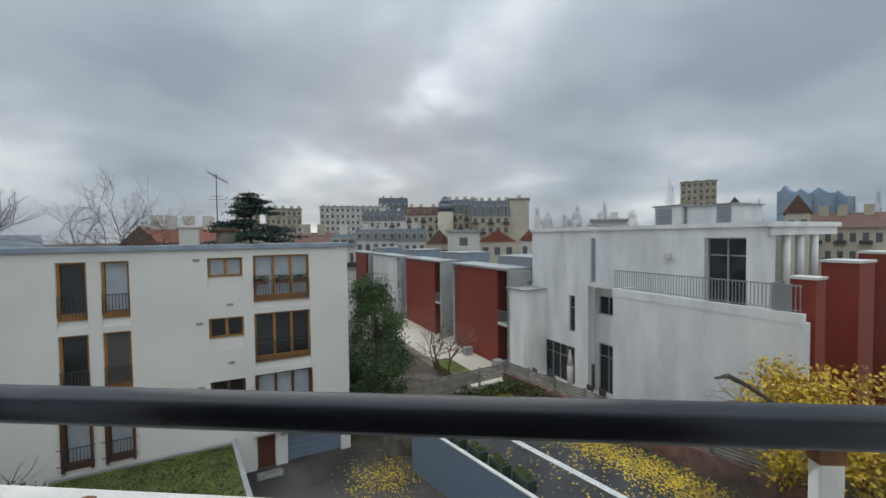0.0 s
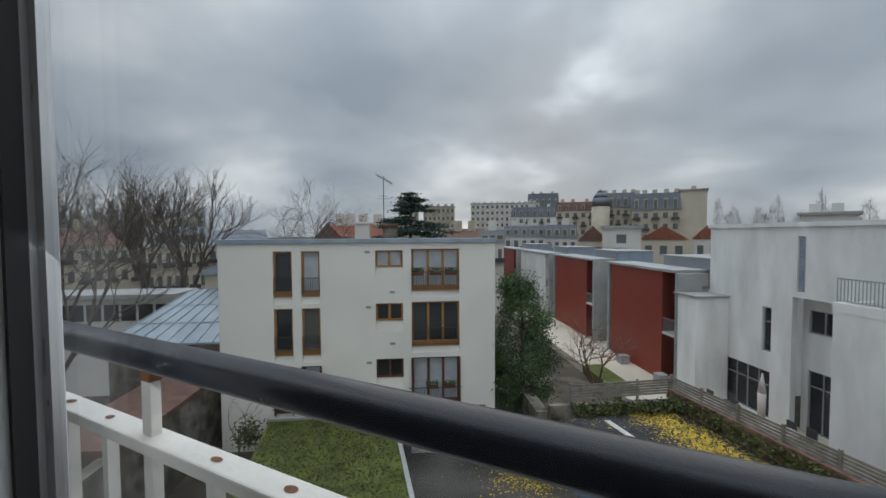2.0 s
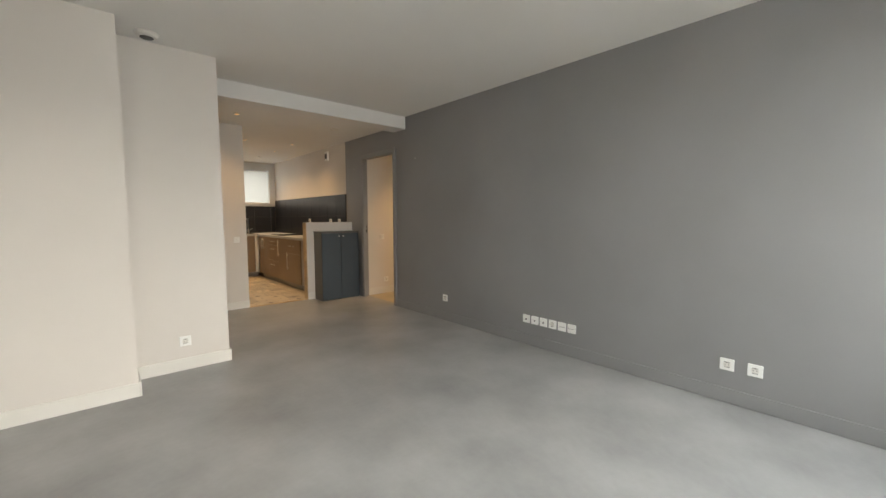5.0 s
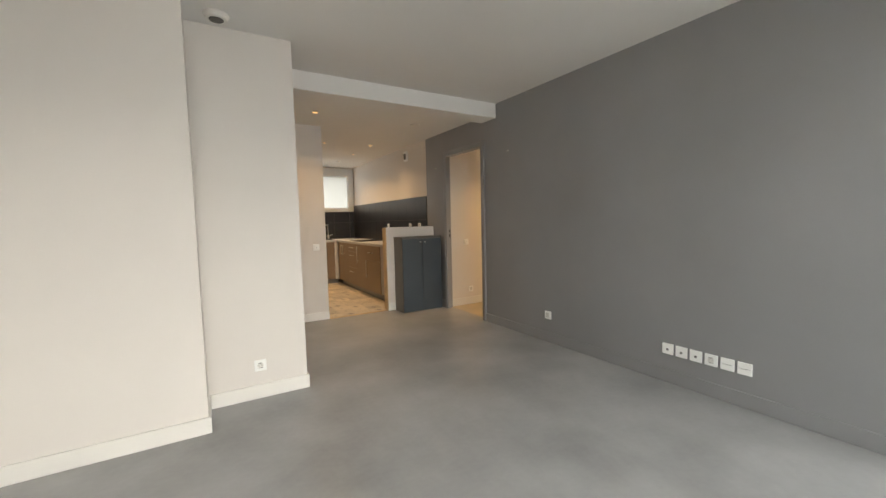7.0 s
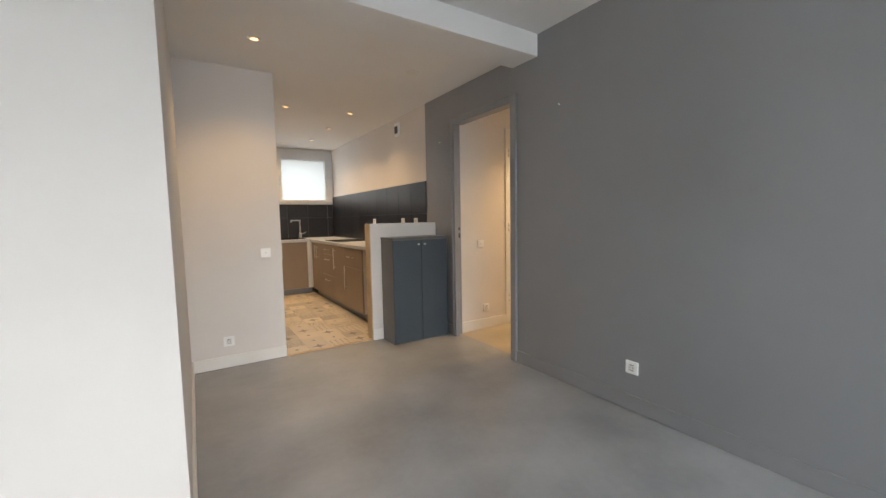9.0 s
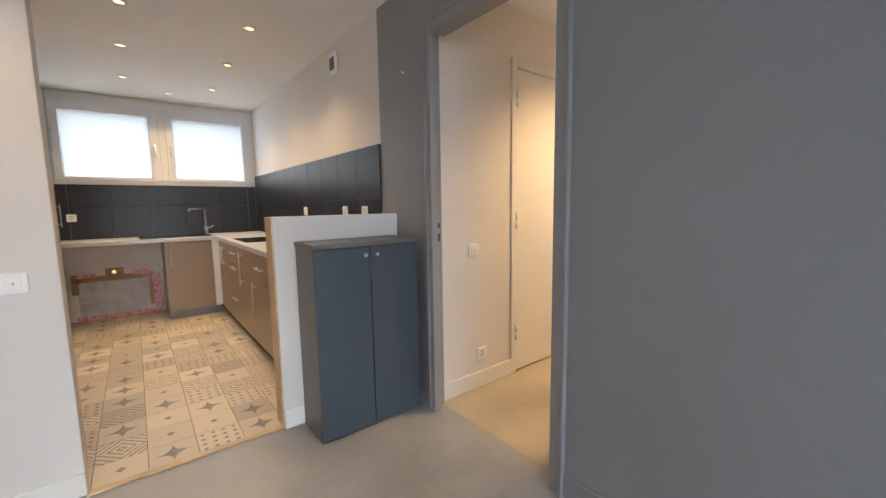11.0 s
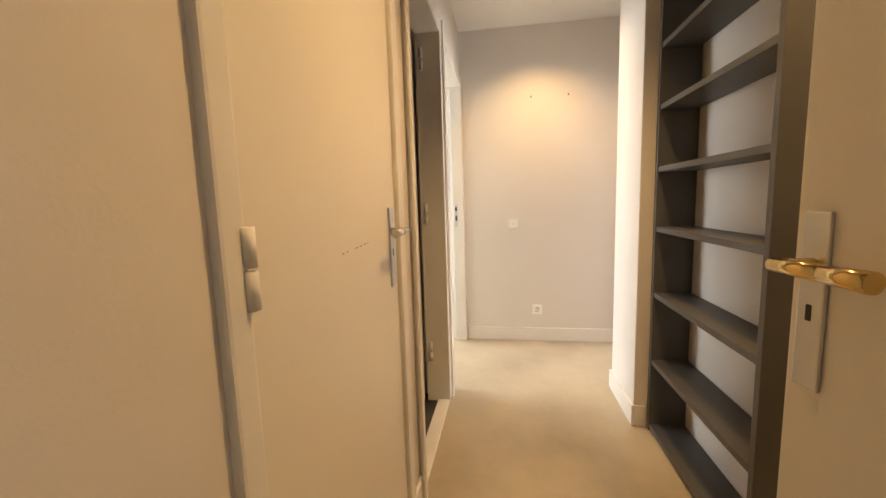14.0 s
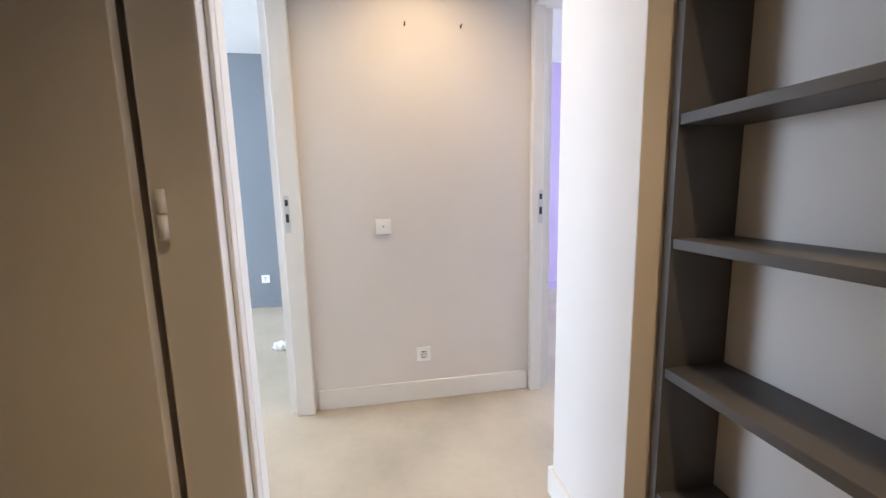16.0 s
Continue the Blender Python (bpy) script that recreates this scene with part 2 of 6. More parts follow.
GALV = mat("galvanised_rail", (0.38, 0.40, 0.41), 0.4, metal=0.5, var=0.08)
ASPHALT = mat("old_asphalt", (0.042, 0.042, 0.044), 0.85, var=0.3, scale=0.8, fine=40, bump=0.4)
COURT = mat("stained_concrete_court", (0.075, 0.067, 0.057), 0.85, var=0.35, scale=0.5, fine=20, bump=0.3)
SOIL = mat("soil_and_leaf_litter", (0.10, 0.08, 0.055), 0.95, var=0.4, scale=0.9, fine=12, bump=0.8)
GRASS = mat("lawn", (0.10, 0.115, 0.022), 0.9, var=0.3, scale=1.2, fine=50, bump=0.9)
BLADE = mat("grass_blades", (0.11, 0.135, 0.024), 0.8, var=0.4, scale=2)
MOSS = mat("moss", (0.09, 0.11, 0.03), 0.95, var=0.5, scale=3, bump=0.8)
BRICKW = mat("old_brick_wall", (0.27, 0.14, 0.11), 0.9, var=0.3, scale=2, fine=14, bump=0.6)
FENCEW = mat("weathered_fence_board", (0.26, 0.23, 0.20), 0.8, var=0.2, scale=3, random_tone=0.15)
LINE = mat("white_road_paint", (0.6, 0.6, 0.57), 0.8, var=0.12, scale=5)
LEAF_Y = mat("yellow_leaves", (0.62, 0.42, 0.03), 0.6, var=0.25, scale=2)
LEAF_G = mat("dark_green_leaves", (0.062, 0.12, 0.034), 0.6, var=0.4, scale=0.9)
LEAF_C = mat("cedar_needles", (0.02, 0.05, 0.035), 0.7, var=0.3, scale=1)
BARK = mat("bark", (0.10, 0.08, 0.065), 0.9, var=0.3, scale=4, bump=0.6)
TWIG = mat("grey_twigs", (0.13, 0.105, 0.085), 0.9, var=0.2, scale=2)
REDTWIG = mat("reddish_twigs", (0.17, 0.085, 0.065), 0.9, var=0.2)
PLANTER = mat("dark_planter", (0.022, 0.05, 0.03), 0.6, var=0.2)
TILEROOF = mat("brown_tile_roof", (0.17, 0.09, 0.065), 0.85, var=0.25, scale=2, fine=12, bump=0.5)
REDROOF = mat("red_tile_roof", (0.26, 0.085, 0.05), 0.85, var=0.25, scale=2, fine=12, bump=0.5)
SLATER = mat("slate_roof", (0.13, 0.15, 0.175), 0.5, var=0.15, scale=2)
CREAM = mat("cream_stone", (0.50, 0.44, 0.33), 0.85, var=0.1, scale=0.5, fine=8)
BEIGE = mat("beige_facade", (0.60, 0.53, 0.42), 0.85, var=0.08, scale=0.3)
PALE = mat("pale_facade", (0.66, 0.63, 0.57), 0.85, var=0.06, scale=0.3)
HAZEBLUE = mat("hazy_blue_tower", (0.30, 0.37, 0.45), 0.5, var=0.1, scale=0.05)
FARTREE = mat("far_bare_woods", (0.12, 0.105, 0.09), 0.95, var=0.3, scale=1)
GARDEN = mat("garden_furniture_grey", (0.30, 0.29, 0.28), 0.6, var=0.1)
CLOTH = mat("pale_parasol_cloth", (0.62, 0.55, 0.52), 0.8, var=0.06)
CORR = mat("corrugated_roof_sheet", (0.36, 0.42, 0.47), 0.5, var=0.12, scale=0.6)
RUBBLE = mat("old_rubble_wall", (0.20, 0.175, 0.14), 0.95, var=0.4, scale=1.5, fine=9, bump=0.8)
CAR = mat("silver_car_paint", (0.5, 0.52, 0.54), 0.25, metal=0.4, var=0.03)

# ---- builders ----
ANGLE = 31.5
SITE = pose(-6.24, 19.21, 0, 0, 0, ANGLE)
BASE = {}


def thing(name, base, label, category, group="", kind="", m=None):
    """An empty at a thing's base, that parents its parts; m: the frame in which base and parts are given."""
    ob = new(name)
    ob.empty_display_size = 0.2
    ob.matrix_basis = (m or Matrix()) @ Matrix.Translation(base)
    BASE[ob] = Vector(base)
    return tagged(ob, label, category, group, kind)


def mesh(name, bm, material):
    bm.normal_update()
    me = bpy.data.meshes.new(name)
    bm.to_mesh(me)
    bm.free()
    me.materials.append(material)
    return me


def part(name, bm, material, parent, label=""):
    """One mesh under a thing or a part; its vertices are given in the thing's frame."""
    bm.transform(Matrix.Translation(-BASE[parent]))
    ob = new(name, mesh(name, bm, material))
    ob.parent = parent
    BASE[ob] = BASE[parent]
    return tagged(ob, label)


def structure(name, bm, material, label, category, m=None):
    ob = new(name, mesh(name, bm, material))
    if m:
        ob.matrix_basis = m
    BASE[ob] = Vector((0, 0, 0))
    return tagged(ob, label, category, "", "structure")


def single(name, bm, material, base, label, category, group="", kind="", m=None):
    bm.transform(Matrix.Translation(-Vector(base)))
    ob = new(name, mesh(name, bm, material))
    ob.matrix_basis = (m or Matrix()) @ Matrix.Translation(base)
    BASE[ob] = Vector(base)
    return tagged(ob, label, category, group, kind)


def box(bm, x0, y0, z0, x1, y1, z1, bevel=0.0, m=None):
    """Adds a box between two corners, its edges rounded by bevel."""
    x0, x1, y0, y1, z0, z1 = min(x0, x1), max(x0, x1), min(y0, y1), max(y0, y1), min(z0, z1), max(z0, z1)
    vs = [bm.verts.new(v) for v in ((x0, y0, z0), (x1, y0, z0), (x1, y1, z0), (x0, y1, z0), (x0, y0, z1), (x1, y0, z1), (x1, y1, z1), (x0, y1, z1))]
    fs = [bm.faces.new([vs[i] for i in q]) for q in ((3, 2, 1, 0), (4, 5, 6, 7), (0, 1, 5, 4), (1, 2, 6, 5), (2, 3, 7, 6), (3, 0, 4, 7))]
    if m:
        bmesh.ops.transform(bm, matrix=m, verts=vs)
    if bevel:
        es = list({e for f in fs for e in f.edges})
        bmesh.ops.bevel(bm, geom=es, offset=bevel, segments=2, affect="EDGES", profile=0.6)
    return bm


def bx(*a, bevel=0.0, m=None):
    return box(bmesh.new(), *a, bevel=bevel, m=m)


def boxes(*rows, bevel=0.0):
    bm = bmesh.new()
    for r in rows:
        box(bm, *r, bevel=bevel)
    return bm


def tube(bm, p, q, r0, r1=None, sides=8, cap=True):
    """A round bar from p to q, tapering from r0 to r1."""
    p, q = Vector(p), Vector(q)
    r1 = r0 if r1 is None else r1
    a = (q - p).normalized()
    s = a.orthogonal().normalized()
    t = a.cross(s)
    rings = []
    for c, r in ((p, r0), (q, r1)):
        rings.append([bm.verts.new(c + (s * math.cos(k * 2 * math.pi / sides) + t * math.sin(k * 2 * math.pi / sides)) * r) for k in range(sides)])
    for k in range(sides):
        f = bm.faces.new((rings[0][k], rings[0][(k + 1) % sides], rings[1][(k + 1) % sides], rings[1][k]))
        f.smooth = sides > 5
    if cap and sides > 3:
        bm.faces.new(rings[0][::-1]), bm.faces.new(rings[1])
    return bm


def rod(*a, **k):
    return tube(bmesh.new(), *a, **k)


def prism(points, z0, z1, bm=None):
    """An upright solid over a floor outline given counter-clockwise."""
    bm = bm or bmesh.new()
    lo, hi = [bm.verts.new((x, y, z0)) for x, y in points], [bm.verts.new((x, y, z1)) for x, y in points]
    bm.faces.new(lo[::-1]), bm.faces.new(hi)
    for i in range(len(points)):
        j = (i + 1) % len(points)
        bm.faces.new((lo[i], lo[j], hi[j], hi[i]))
    return bm


def gable(x0, y0, x1, y1, z0, z1, along="x", over=0.0, bm=None):
    """A pitched roof over a rectangle, its ridge along x or y."""
    bm = bm or bmesh.new()
    x0, x1, y0, y1 = x0 - over, x1 + over, y0 - over, y1 + over
    if along == "x":
        ym = (y0 + y1) / 2
        pts = [(x0, y0, z0), (x1, y0, z0), (x1, y1, z0), (x0, y1, z0), (x0, ym, z1), (x1, ym, z1)]
        faces = [(0, 1, 5, 4), (2, 3, 4, 5), (3, 0, 4), (1, 2, 5), (3, 2, 1, 0)]
    else:
        xm = (x0 + x1) / 2
        pts = [(x0, y0, z0), (x1, y0, z0), (x1, y1, z0), (x0, y1, z0), (xm, y0, z1), (xm, y1, z1)]
        faces = [(1, 2, 5, 4), (3, 0, 4, 5), (0, 1, 4), (2, 3, 5), (3, 2, 1, 0)]
    vs = [bm.verts.new(p) for p in pts]
    for f in faces:
        bm.faces.new([vs[i] for i in f])
    return bm

# ---- the flat: floors, walls, ceilings ----
WX, H, HK, HH = -2.05, 2.56, 2.47, 2.50
structure("floor", prism([(-2.05, 0.2), (-2.05, -5.12), (-2.13, -5.12), (-2.13, -5.962), (-2.05, -5.962), (-2.05, -6.34), (1.8, -6.34), (1.8, 0.2)], -0.12, 0), FLOOR,
          "smooth grey poured concrete floor with worn sheen", "floor")
structure("floor_hall", bx(-8.0, -10.4, -0.12, -2.13, 0.1, 0), HALL_FLOOR, "beige poured floor with faint scuffs in the hall", "floor")
structure("floor_kitchen_base", bx(-2.05, -10.0, -0.12, 0.6, -6.34, -0.002), FGROUT, "grout bed under the patterned kitchen tiles", "floor")
structure("ceiling_living", boxes((-2.05, -4.83, H, 1.8, 0.3, H + 0.14)), CEIL, "plain white painted living room ceiling", "ceiling")
structure("ceiling_kitchen", boxes((-2.05, -10.0, HK, 1.8, -5.1, HK + 0.2)), CEIL, "white painted kitchen ceiling with round spotlights", "ceiling")
structure("ceiling_hall", boxes((-8.0, -10.4, HH, -2.13, 0.1, HH + 0.2)), CEIL, "white painted hall ceiling", "ceiling")
structure("beam", bx(WX, -5.1, 2.40, 1.8, -4.83, 2.72, bevel=0.004), CEIL, "white painted ceiling beam across the room", "beam")
structure("wall_grey", boxes((WX - 0.08, -5.12, 0, WX, 0.3, H + 0.1), (WX - 0.08, -6.5, 0, WX, -5.985, H + 0.1), (WX - 0.08, -5.985, 2.155, WX, -5.12, H + 0.1)), GREY,
          "long wall painted matt dark grey", "wall")
structure("wall_kitchen", boxes((WX - 0.08, -10.0, 0, WX, -6.5, HK + 0.1)), WHITE, "white painted kitchen side wall", "wall")
structure("wall_kitchen_back", boxes((-2.05, -10.12, 0, 0.6, -9.92, 1.5), (-2.05, -10.12, 2.44, 0.6, -9.92, 2.6), (-0.06, -10.12, 1.5, 0.6, -9.92, 2.44)), WHITE,
          "white painted wall under and over the kitchen window", "wall")
structure("wall_kitchen_left", bx(0.5, -9.92, 0, 0.62, -6.48, HK + 0.1), WHITE, "white painted wall behind the tall units", "wall")
structure("wall_switch", bx(-0.47, -6.48, 0, 1.8, -6.36, HK + 0.1, bevel=0.004), WHITE, "white wall end beside the kitchen opening", "wall")
structure("wall_pier", prism([(0.25, -6.36), (1.8, -6.36), (1.8, -3.96), (0.9, -3.96), (0.9, -4.31), (0.25, -4.31)], 0, H + 0.1), WHITE, "stepped white painted wall with a soft sheen", "wall")
structure("wall_right", bx(1.8, -6.5, 0, 1.95, 0.3, H + 0.1), WHITE, "plain white wall of the living room", "wall")
structure("wall_window", boxes((-2.4, 0.13, 2.46, 2.0, 0.3, 2.95), (1.74, 0.13, -0.3, 2.0, 0.6, 2.95), (-2.4, 0.13, -0.3, -2.0, 0.31, 2.95), (-2.4, 0.13, -0.4, 2.0, 0.3, -0.02), (-2.05, 0.0, 2.46, 1.8, 0.13, 2.6)), RENDER_A,
          "pale render round the tall windows", "wall")
structure("balcony_lintel", boxes((-2.4, 0.3, 2.5, 2.0, 0.48, 2.8)), CONC, "pale concrete overhang above the windows", "lintel")
structure("balcony_ledge", boxes((-2.4, 0.3, -0.3, 2.0, 0.42, -0.06)), CONC, "narrow concrete ledge under the railing", "ledge")
structure("low_wall", bx(-2.05, -6.44, 0, -1.29, -6.32, 1.17, bevel=0.004), WHITE, "low white partition between kitchen and room", "low wall")
for i, r in enumerate([(-2.81, -6.12, 0, -2.13, -6.0, HH), (-3.80, -6.12, 0, -3.57, -6.0, HH), (-4.66, -6.12, 0, -4.53, -6.0, HH), (-3.57, -6.12, 2.17, -2.81, -6.0, HH),
                       (-4.53, -6.12, 2.08, -3.8, -6.0, HH), (-5.56, -6.12, 2.08, -4.66, -6.0, HH)]):
    structure(f"wall_hall_left_{i + 1}", bx(*r), WHITE, "cream-lit white hall wall between doors", "wall")
structure("wall_hall_end", bx(-5.68, -6.12, 0, -5.6, -4.67, HH), WHITE, "white end wall of the hall, warmly lit", "wall")
structure("wall_hall_right", boxes((-4.35, -4.775, 0, -2.13, -4.62, HH), (-4.95, -4.74, 2.08, -4.35, -4.62, HH), (-5.6, -4.74, 2.08, -4.95, -4.62, HH)), WHITE, "white hall wall behind the bookshelf", "wall")
structure("hall_column", bx(-4.80, -5.01, 0, -4.385, -4.6, HH, bevel=0.004), WHITE, "white boxed-in column beside the bookshelf", "column")
structure("wall_bedroom", boxes((-7.86, -10.2, 0, -7.76, -5.4, HH)), SLATEW, "bedroom wall painted blue-grey", "wall")
structure("wall_bedroom_rest", boxes((-7.76, -5.5, 0, -5.68, -5.4, HH), (-4.66, -10.2, 0, -4.60, -6.13, HH), (-7.86, -10.3, 0, -7.6, -10.2, HH), (-5.1, -10.3, 0, -4.6, -10.2, HH),
                                     (-7.6, -10.3, 0, -5.1, -10.2, 0.9), (-7.6, -10.3, 2.2, -5.1, -10.2, HH)), WHITE, "plain white bedroom walls round its window", "wall")
structure("wall_small_room", boxes((-7.82, -5.4, 0, -7.72, 0.1, HH)), LILAC, "small room wall painted lilac", "wall")
structure("wall_small_room_rest", boxes((-4.5, -4.62, 0, -4.4, 0.1, HH), (-7.8, 0.0, 0, -7.2, 0.1, HH), (-5.4, 0.0, 0, -4.4, 0.1, HH), (-7.2, 0.0, 0, -5.4, 0.1, 0.9), (-7.2, 0.0, 2.2, -5.4, 0.1, HH)),
          WHITE, "plain white walls round the small room window", "wall")
structure("wall_bathroom", boxes((-3.3, -7.9, 0, -3.2, -6.12, HH), (-4.6, -7.9, 0, -3.2, -7.8, HH)), DTILE, "dark tiled bathroom walls", "wall")
structure("floor_bathroom", bx(-4.6, -7.8, 0, -3.3, -6.06, 0.004), DTILE, "dark grey tiled bathroom floor", "floor")
structure("wall_closet", boxes((-3.2, -6.9, 0, -2.13, -6.8, HH)), WHITE, "plain white back of the hall cupboard", "wall")
structure("ceiling_bathroom", bx(-4.6, -7.8, 2.3, -3.3, -6.12, 2.4), CEIL, "white bathroom ceiling", "ceiling")


def skirting(name, material, label, *rows):
    bm = bmesh.new()
    for r in rows:
        x0, y0, x1, y1, h = r
        box(bm, x0, y0, 0.001, x1, y1, h, bevel=0.003)
    return structure(name, bm, material, label, "baseboard")


skirting("baseboard_grey", GREY_GLOSS, "dark grey painted skirting board", (WX, -5.05, WX + 0.014, -0.02, 0.1), (WX, -6.32, WX + 0.014, -5.96, 0.1))
skirting("baseboard_pier", TRIM, "white painted skirting along the stepped wall", (0.25, -4.31, 0.886, -4.296, 0.1), (0.886, -4.31, 0.9, -3.946, 0.1), (0.9, -3.96, 1.8, -3.946, 0.1), (0.236, -6.346, 0.25, -4.296, 0.1),
         (-0.47, -6.36, 0.236, -6.346, 0.1), (-1.4, -6.32, -1.29, -6.306, 0.11))
skirting("baseboard_hall", TRIM, "white painted hall skirting board", (-2.77, -6.0, -2.13, -5.986, 0.11), (-3.76, -6.0, -3.62, -5.986, 0.11), (-5.6, -5.97, -5.586, -4.8, 0.11),
         (-4.8, -5.024, -4.371, -5.01, 0.11), (-4.385, -5.01, -4.371, -4.955, 0.11), (-4.814, -5.024, -4.8, -4.75, 0.11), (-3.5, -4.789, -2.13, -4.775, 0.11))
skirting("baseboard_bedroom", SLATEW, "blue-grey bedroom skirting", (-7.76, -10.1, -7.745, -5.5, 0.1))
skirting("baseboard_small_room", LILAC, "lilac skirting board", (-7.72, -5.3, -7.705, 0.0, 0.1))
structure("trim_threshold", bx(-1.29, -6.36, 0.001, -0.47, -6.325, 0.012, bevel=0.003), WOOD_STRIP, "light wooden strip at the kitchen tiles", "trim")
structure("trim_low_wall_end", bx(-1.29, -6.44, 0.001, -1.282, -6.321, 1.168), WOOD_STRIP, "raw wooden edge of the low partition", "trim")
structure("trim_bathroom_sill", bx(-4.53, -6.06, 0.001, -3.8, -5.99, 0.014, bevel=0.004), TRIM, "white door sill of the bathroom", "trim")


# ---- windows of the living room ----
def handle_bar(bm, p, out, down):
    """A cranked window handle: a neck out of the frame and a curved grip hanging down."""
    p, out, down = Vector(p), Vector(out), Vector(down)
    pts = [p, p + out * 0.045, p + out * 0.062 + down * 0.012, p + out * 0.066 + down * 0.04, p + out * 0.062 + down * 0.08, p + out * 0.05 + down * 0.125]
    for a, b, r in zip(pts, pts[1:], (0.009, 0.0095, 0.0095, 0.009, 0.0085)):
        tube(bm, a, b, r, r * 0.97, 10)
        bmesh.ops.create_uvsphere(bm, u_segments=10, v_segments=6, radius=r * 0.98, matrix=Matrix.Translation(b))
    return bm


def sash(name, x0, x1, gx0, gx1, label, handle=None):
    w = thing(name, (x0, 0.03, 0.14), label, "window", kind="structure")
    y0, y1, zb, zt, g0, g1 = -0.012, 0.07, 0.14, 2.42, 0.50, 2.33
    rows = [(x0, y0, zb, gx0, y1, zt), (gx1, y0, zb, x1, y1, zt), (gx0, y0, g1, gx1, y1, zt), (gx0, y0, g0 - 0.08, gx1, y1, g0), (gx0, y0, zb, gx1, y1, zb + 0.07)]
    part("window_frame", boxes(*rows, bevel=0.006), PVC, w)
    part("lower_panel", bx(gx0 - 0.002, 0.012, zb + 0.06, gx1 + 0.002, 0.055, g0 - 0.07), PVC, w)
    bm = bmesh.new()
    for r in ((gx0, 0.032, g0, gx0 + 0.008, 0.046, g1), (gx1 - 0.008, 0.032, g0, gx1, 0.046, g1), (gx0 + 0.008, 0.032, g0, gx1 - 0.008, 0.046, g0 + 0.008), (gx0 + 0.008, 0.032, g1 - 0.008, gx1 - 0.008, 0.046, g1)):
        box(bm, *r)
    part("gasket", bm, GASKET, w, "black rubber glazing seal")
    part("spacer", boxes((gx0, 0.0535, g0, gx0 + 0.016, 0.062, g1), (gx1 - 0.016, 0.0535, g0, gx1, 0.062, g1)), ALU, w, "bright metal glazing spacer")
    p = part("pane", bx(gx0, 0.047, g0 - 0.01, gx1, 0.053, g1 + 0.01), CLEAR, w)
    p.visible_shadow = False
    if handle:
        part("handle_plate", bx(handle - 0.016, -0.022, 1.22, handle + 0.016, -0.011, 1.36, bevel=0.004), PVC, w)
        part("handle", handle_bar(bmesh.new(), (handle, -0.02, 1.31), (0, -1, 0), (0, 0, -1)), PVC, w, "white cranked window handle")
    return w


fr = thing("window_surround", (-2.05, 0.05, 0), "white plastic outer window frame with low sill board", "window frame", kind="structure")
part("frame", boxes((-2.05, 0.0, 0.13, -1.98, 0.13, 2.46), (-1.08, -0.004, 0.13, -0.98, 0.13, 2.46), (0.78, -0.004, 0.13, 0.9, 0.13, 2.46), (1.7, 0.0, 0.13, 1.8, 0.13, 2.46),
                    (-2.05, 0.0, 2.42, 1.8, 0.129, 2.5), (-2.05, 0.004, 0.0, 1.8, 0.128, 0.135), bevel=0.004), PVC, fr)
part("sill_board", bx(-2.05, -0.035, 0.001, 1.8, 0.003, 0.12, bevel=0.004), GREY_GLOSS, fr, "grey painted board under the windows")
sash("window_1", -1.985, -1.075, -1.93, -1.14, "narrow closed white window with a low panel", handle=-1.105)
sash("window_2", -0.985, -0.095, -0.89, -0.215, "closed white french window sash with a low panel", handle=-0.14)
sash("window_3", -0.086, 0.785, -0.035, 0.715, "closed white french window sash with a handle", handle=-0.068)
sash("window_4", 0.895, 1.705, 0.96, 1.64, "closed white window sash with a low panel")
# black strip put in for the dark gap where the sashes meet
structure("window_meeting_gap", bx(-0.0925, -0.0125, 0.14, -0.0875, 0.06, 2.42), GASKET, "black strip in place of the shaded gap between the sashes", "window seal")
for i, (a, b) in enumerate(((-1.98, -1.08), (-0.98, 0.78), (0.9, 1.7))):
    s = thing("roller_shutter", ((a + b) / 2, 0.17, 2.2), "dark rolled-up shutter end over the window", "shutter", group="roller shutters")
    for k in range(5 if i == 0 else 2):
        part("slat", bx(a, 0.10, 2.42 - 0.04 * k, b, 0.115, 2.455 - 0.04 * k, bevel=0.005), GASKET, s)

# railing outside the window
rl = thing("balcony_railing", (-0.15, 0.2, -0.06), "chipped white balcony railing with worn black handrail and rust", "railing")
bm = bmesh.new()
N = 20
prof = [(0.024 * math.copysign(abs(math.cos(k * 2 * math.pi / N)) ** 0.7, math.cos(k * 2 * math.pi / N)), 1.173 + 0.018 * math.copysign(abs(math.sin(k * 2 * math.pi / N)) ** 0.7, math.sin(k * 2 * math.pi / N))) for k in range(N)]
ends = [[bm.verts.new((x, 0.2 + a, z)) for a, z in prof] for x in (-2.0, 1.74)]
for k in range(N):
    bm.faces.new((ends[0][(k + 1) % N], ends[1][(k + 1) % N], ends[1][k], ends[0][k])).smooth = True
part("handrail", bm, RAIL_BLACK, rl, "worn black painted handrail")
part("lower_rail", bx(-2.0, 0.182, 1.045, 1.74, 0.218, 1.063, bevel=0.003), RAIL_WHITE, rl)
part("bottom_rail", bx(-2.0, 0.18, 0.08, 1.74, 0.22, 0.1, bevel=0.003), RAIL_WHITE, rl)
for x in (-1.98, -1.09, -0.165, 0.765, 1.72):
    part("post", bx(x - 0.0115, 0.194, -0.06, x + 0.0115, 0.208, 1.162, bevel=0.002), RAIL_WHITE, rl)
    part("rust_stain", bx(x - 0.0121, 0.1934, 1.138, x + 0.0121, 0.2086, 1.1625), RUST, rl, "rust at the top of the post")
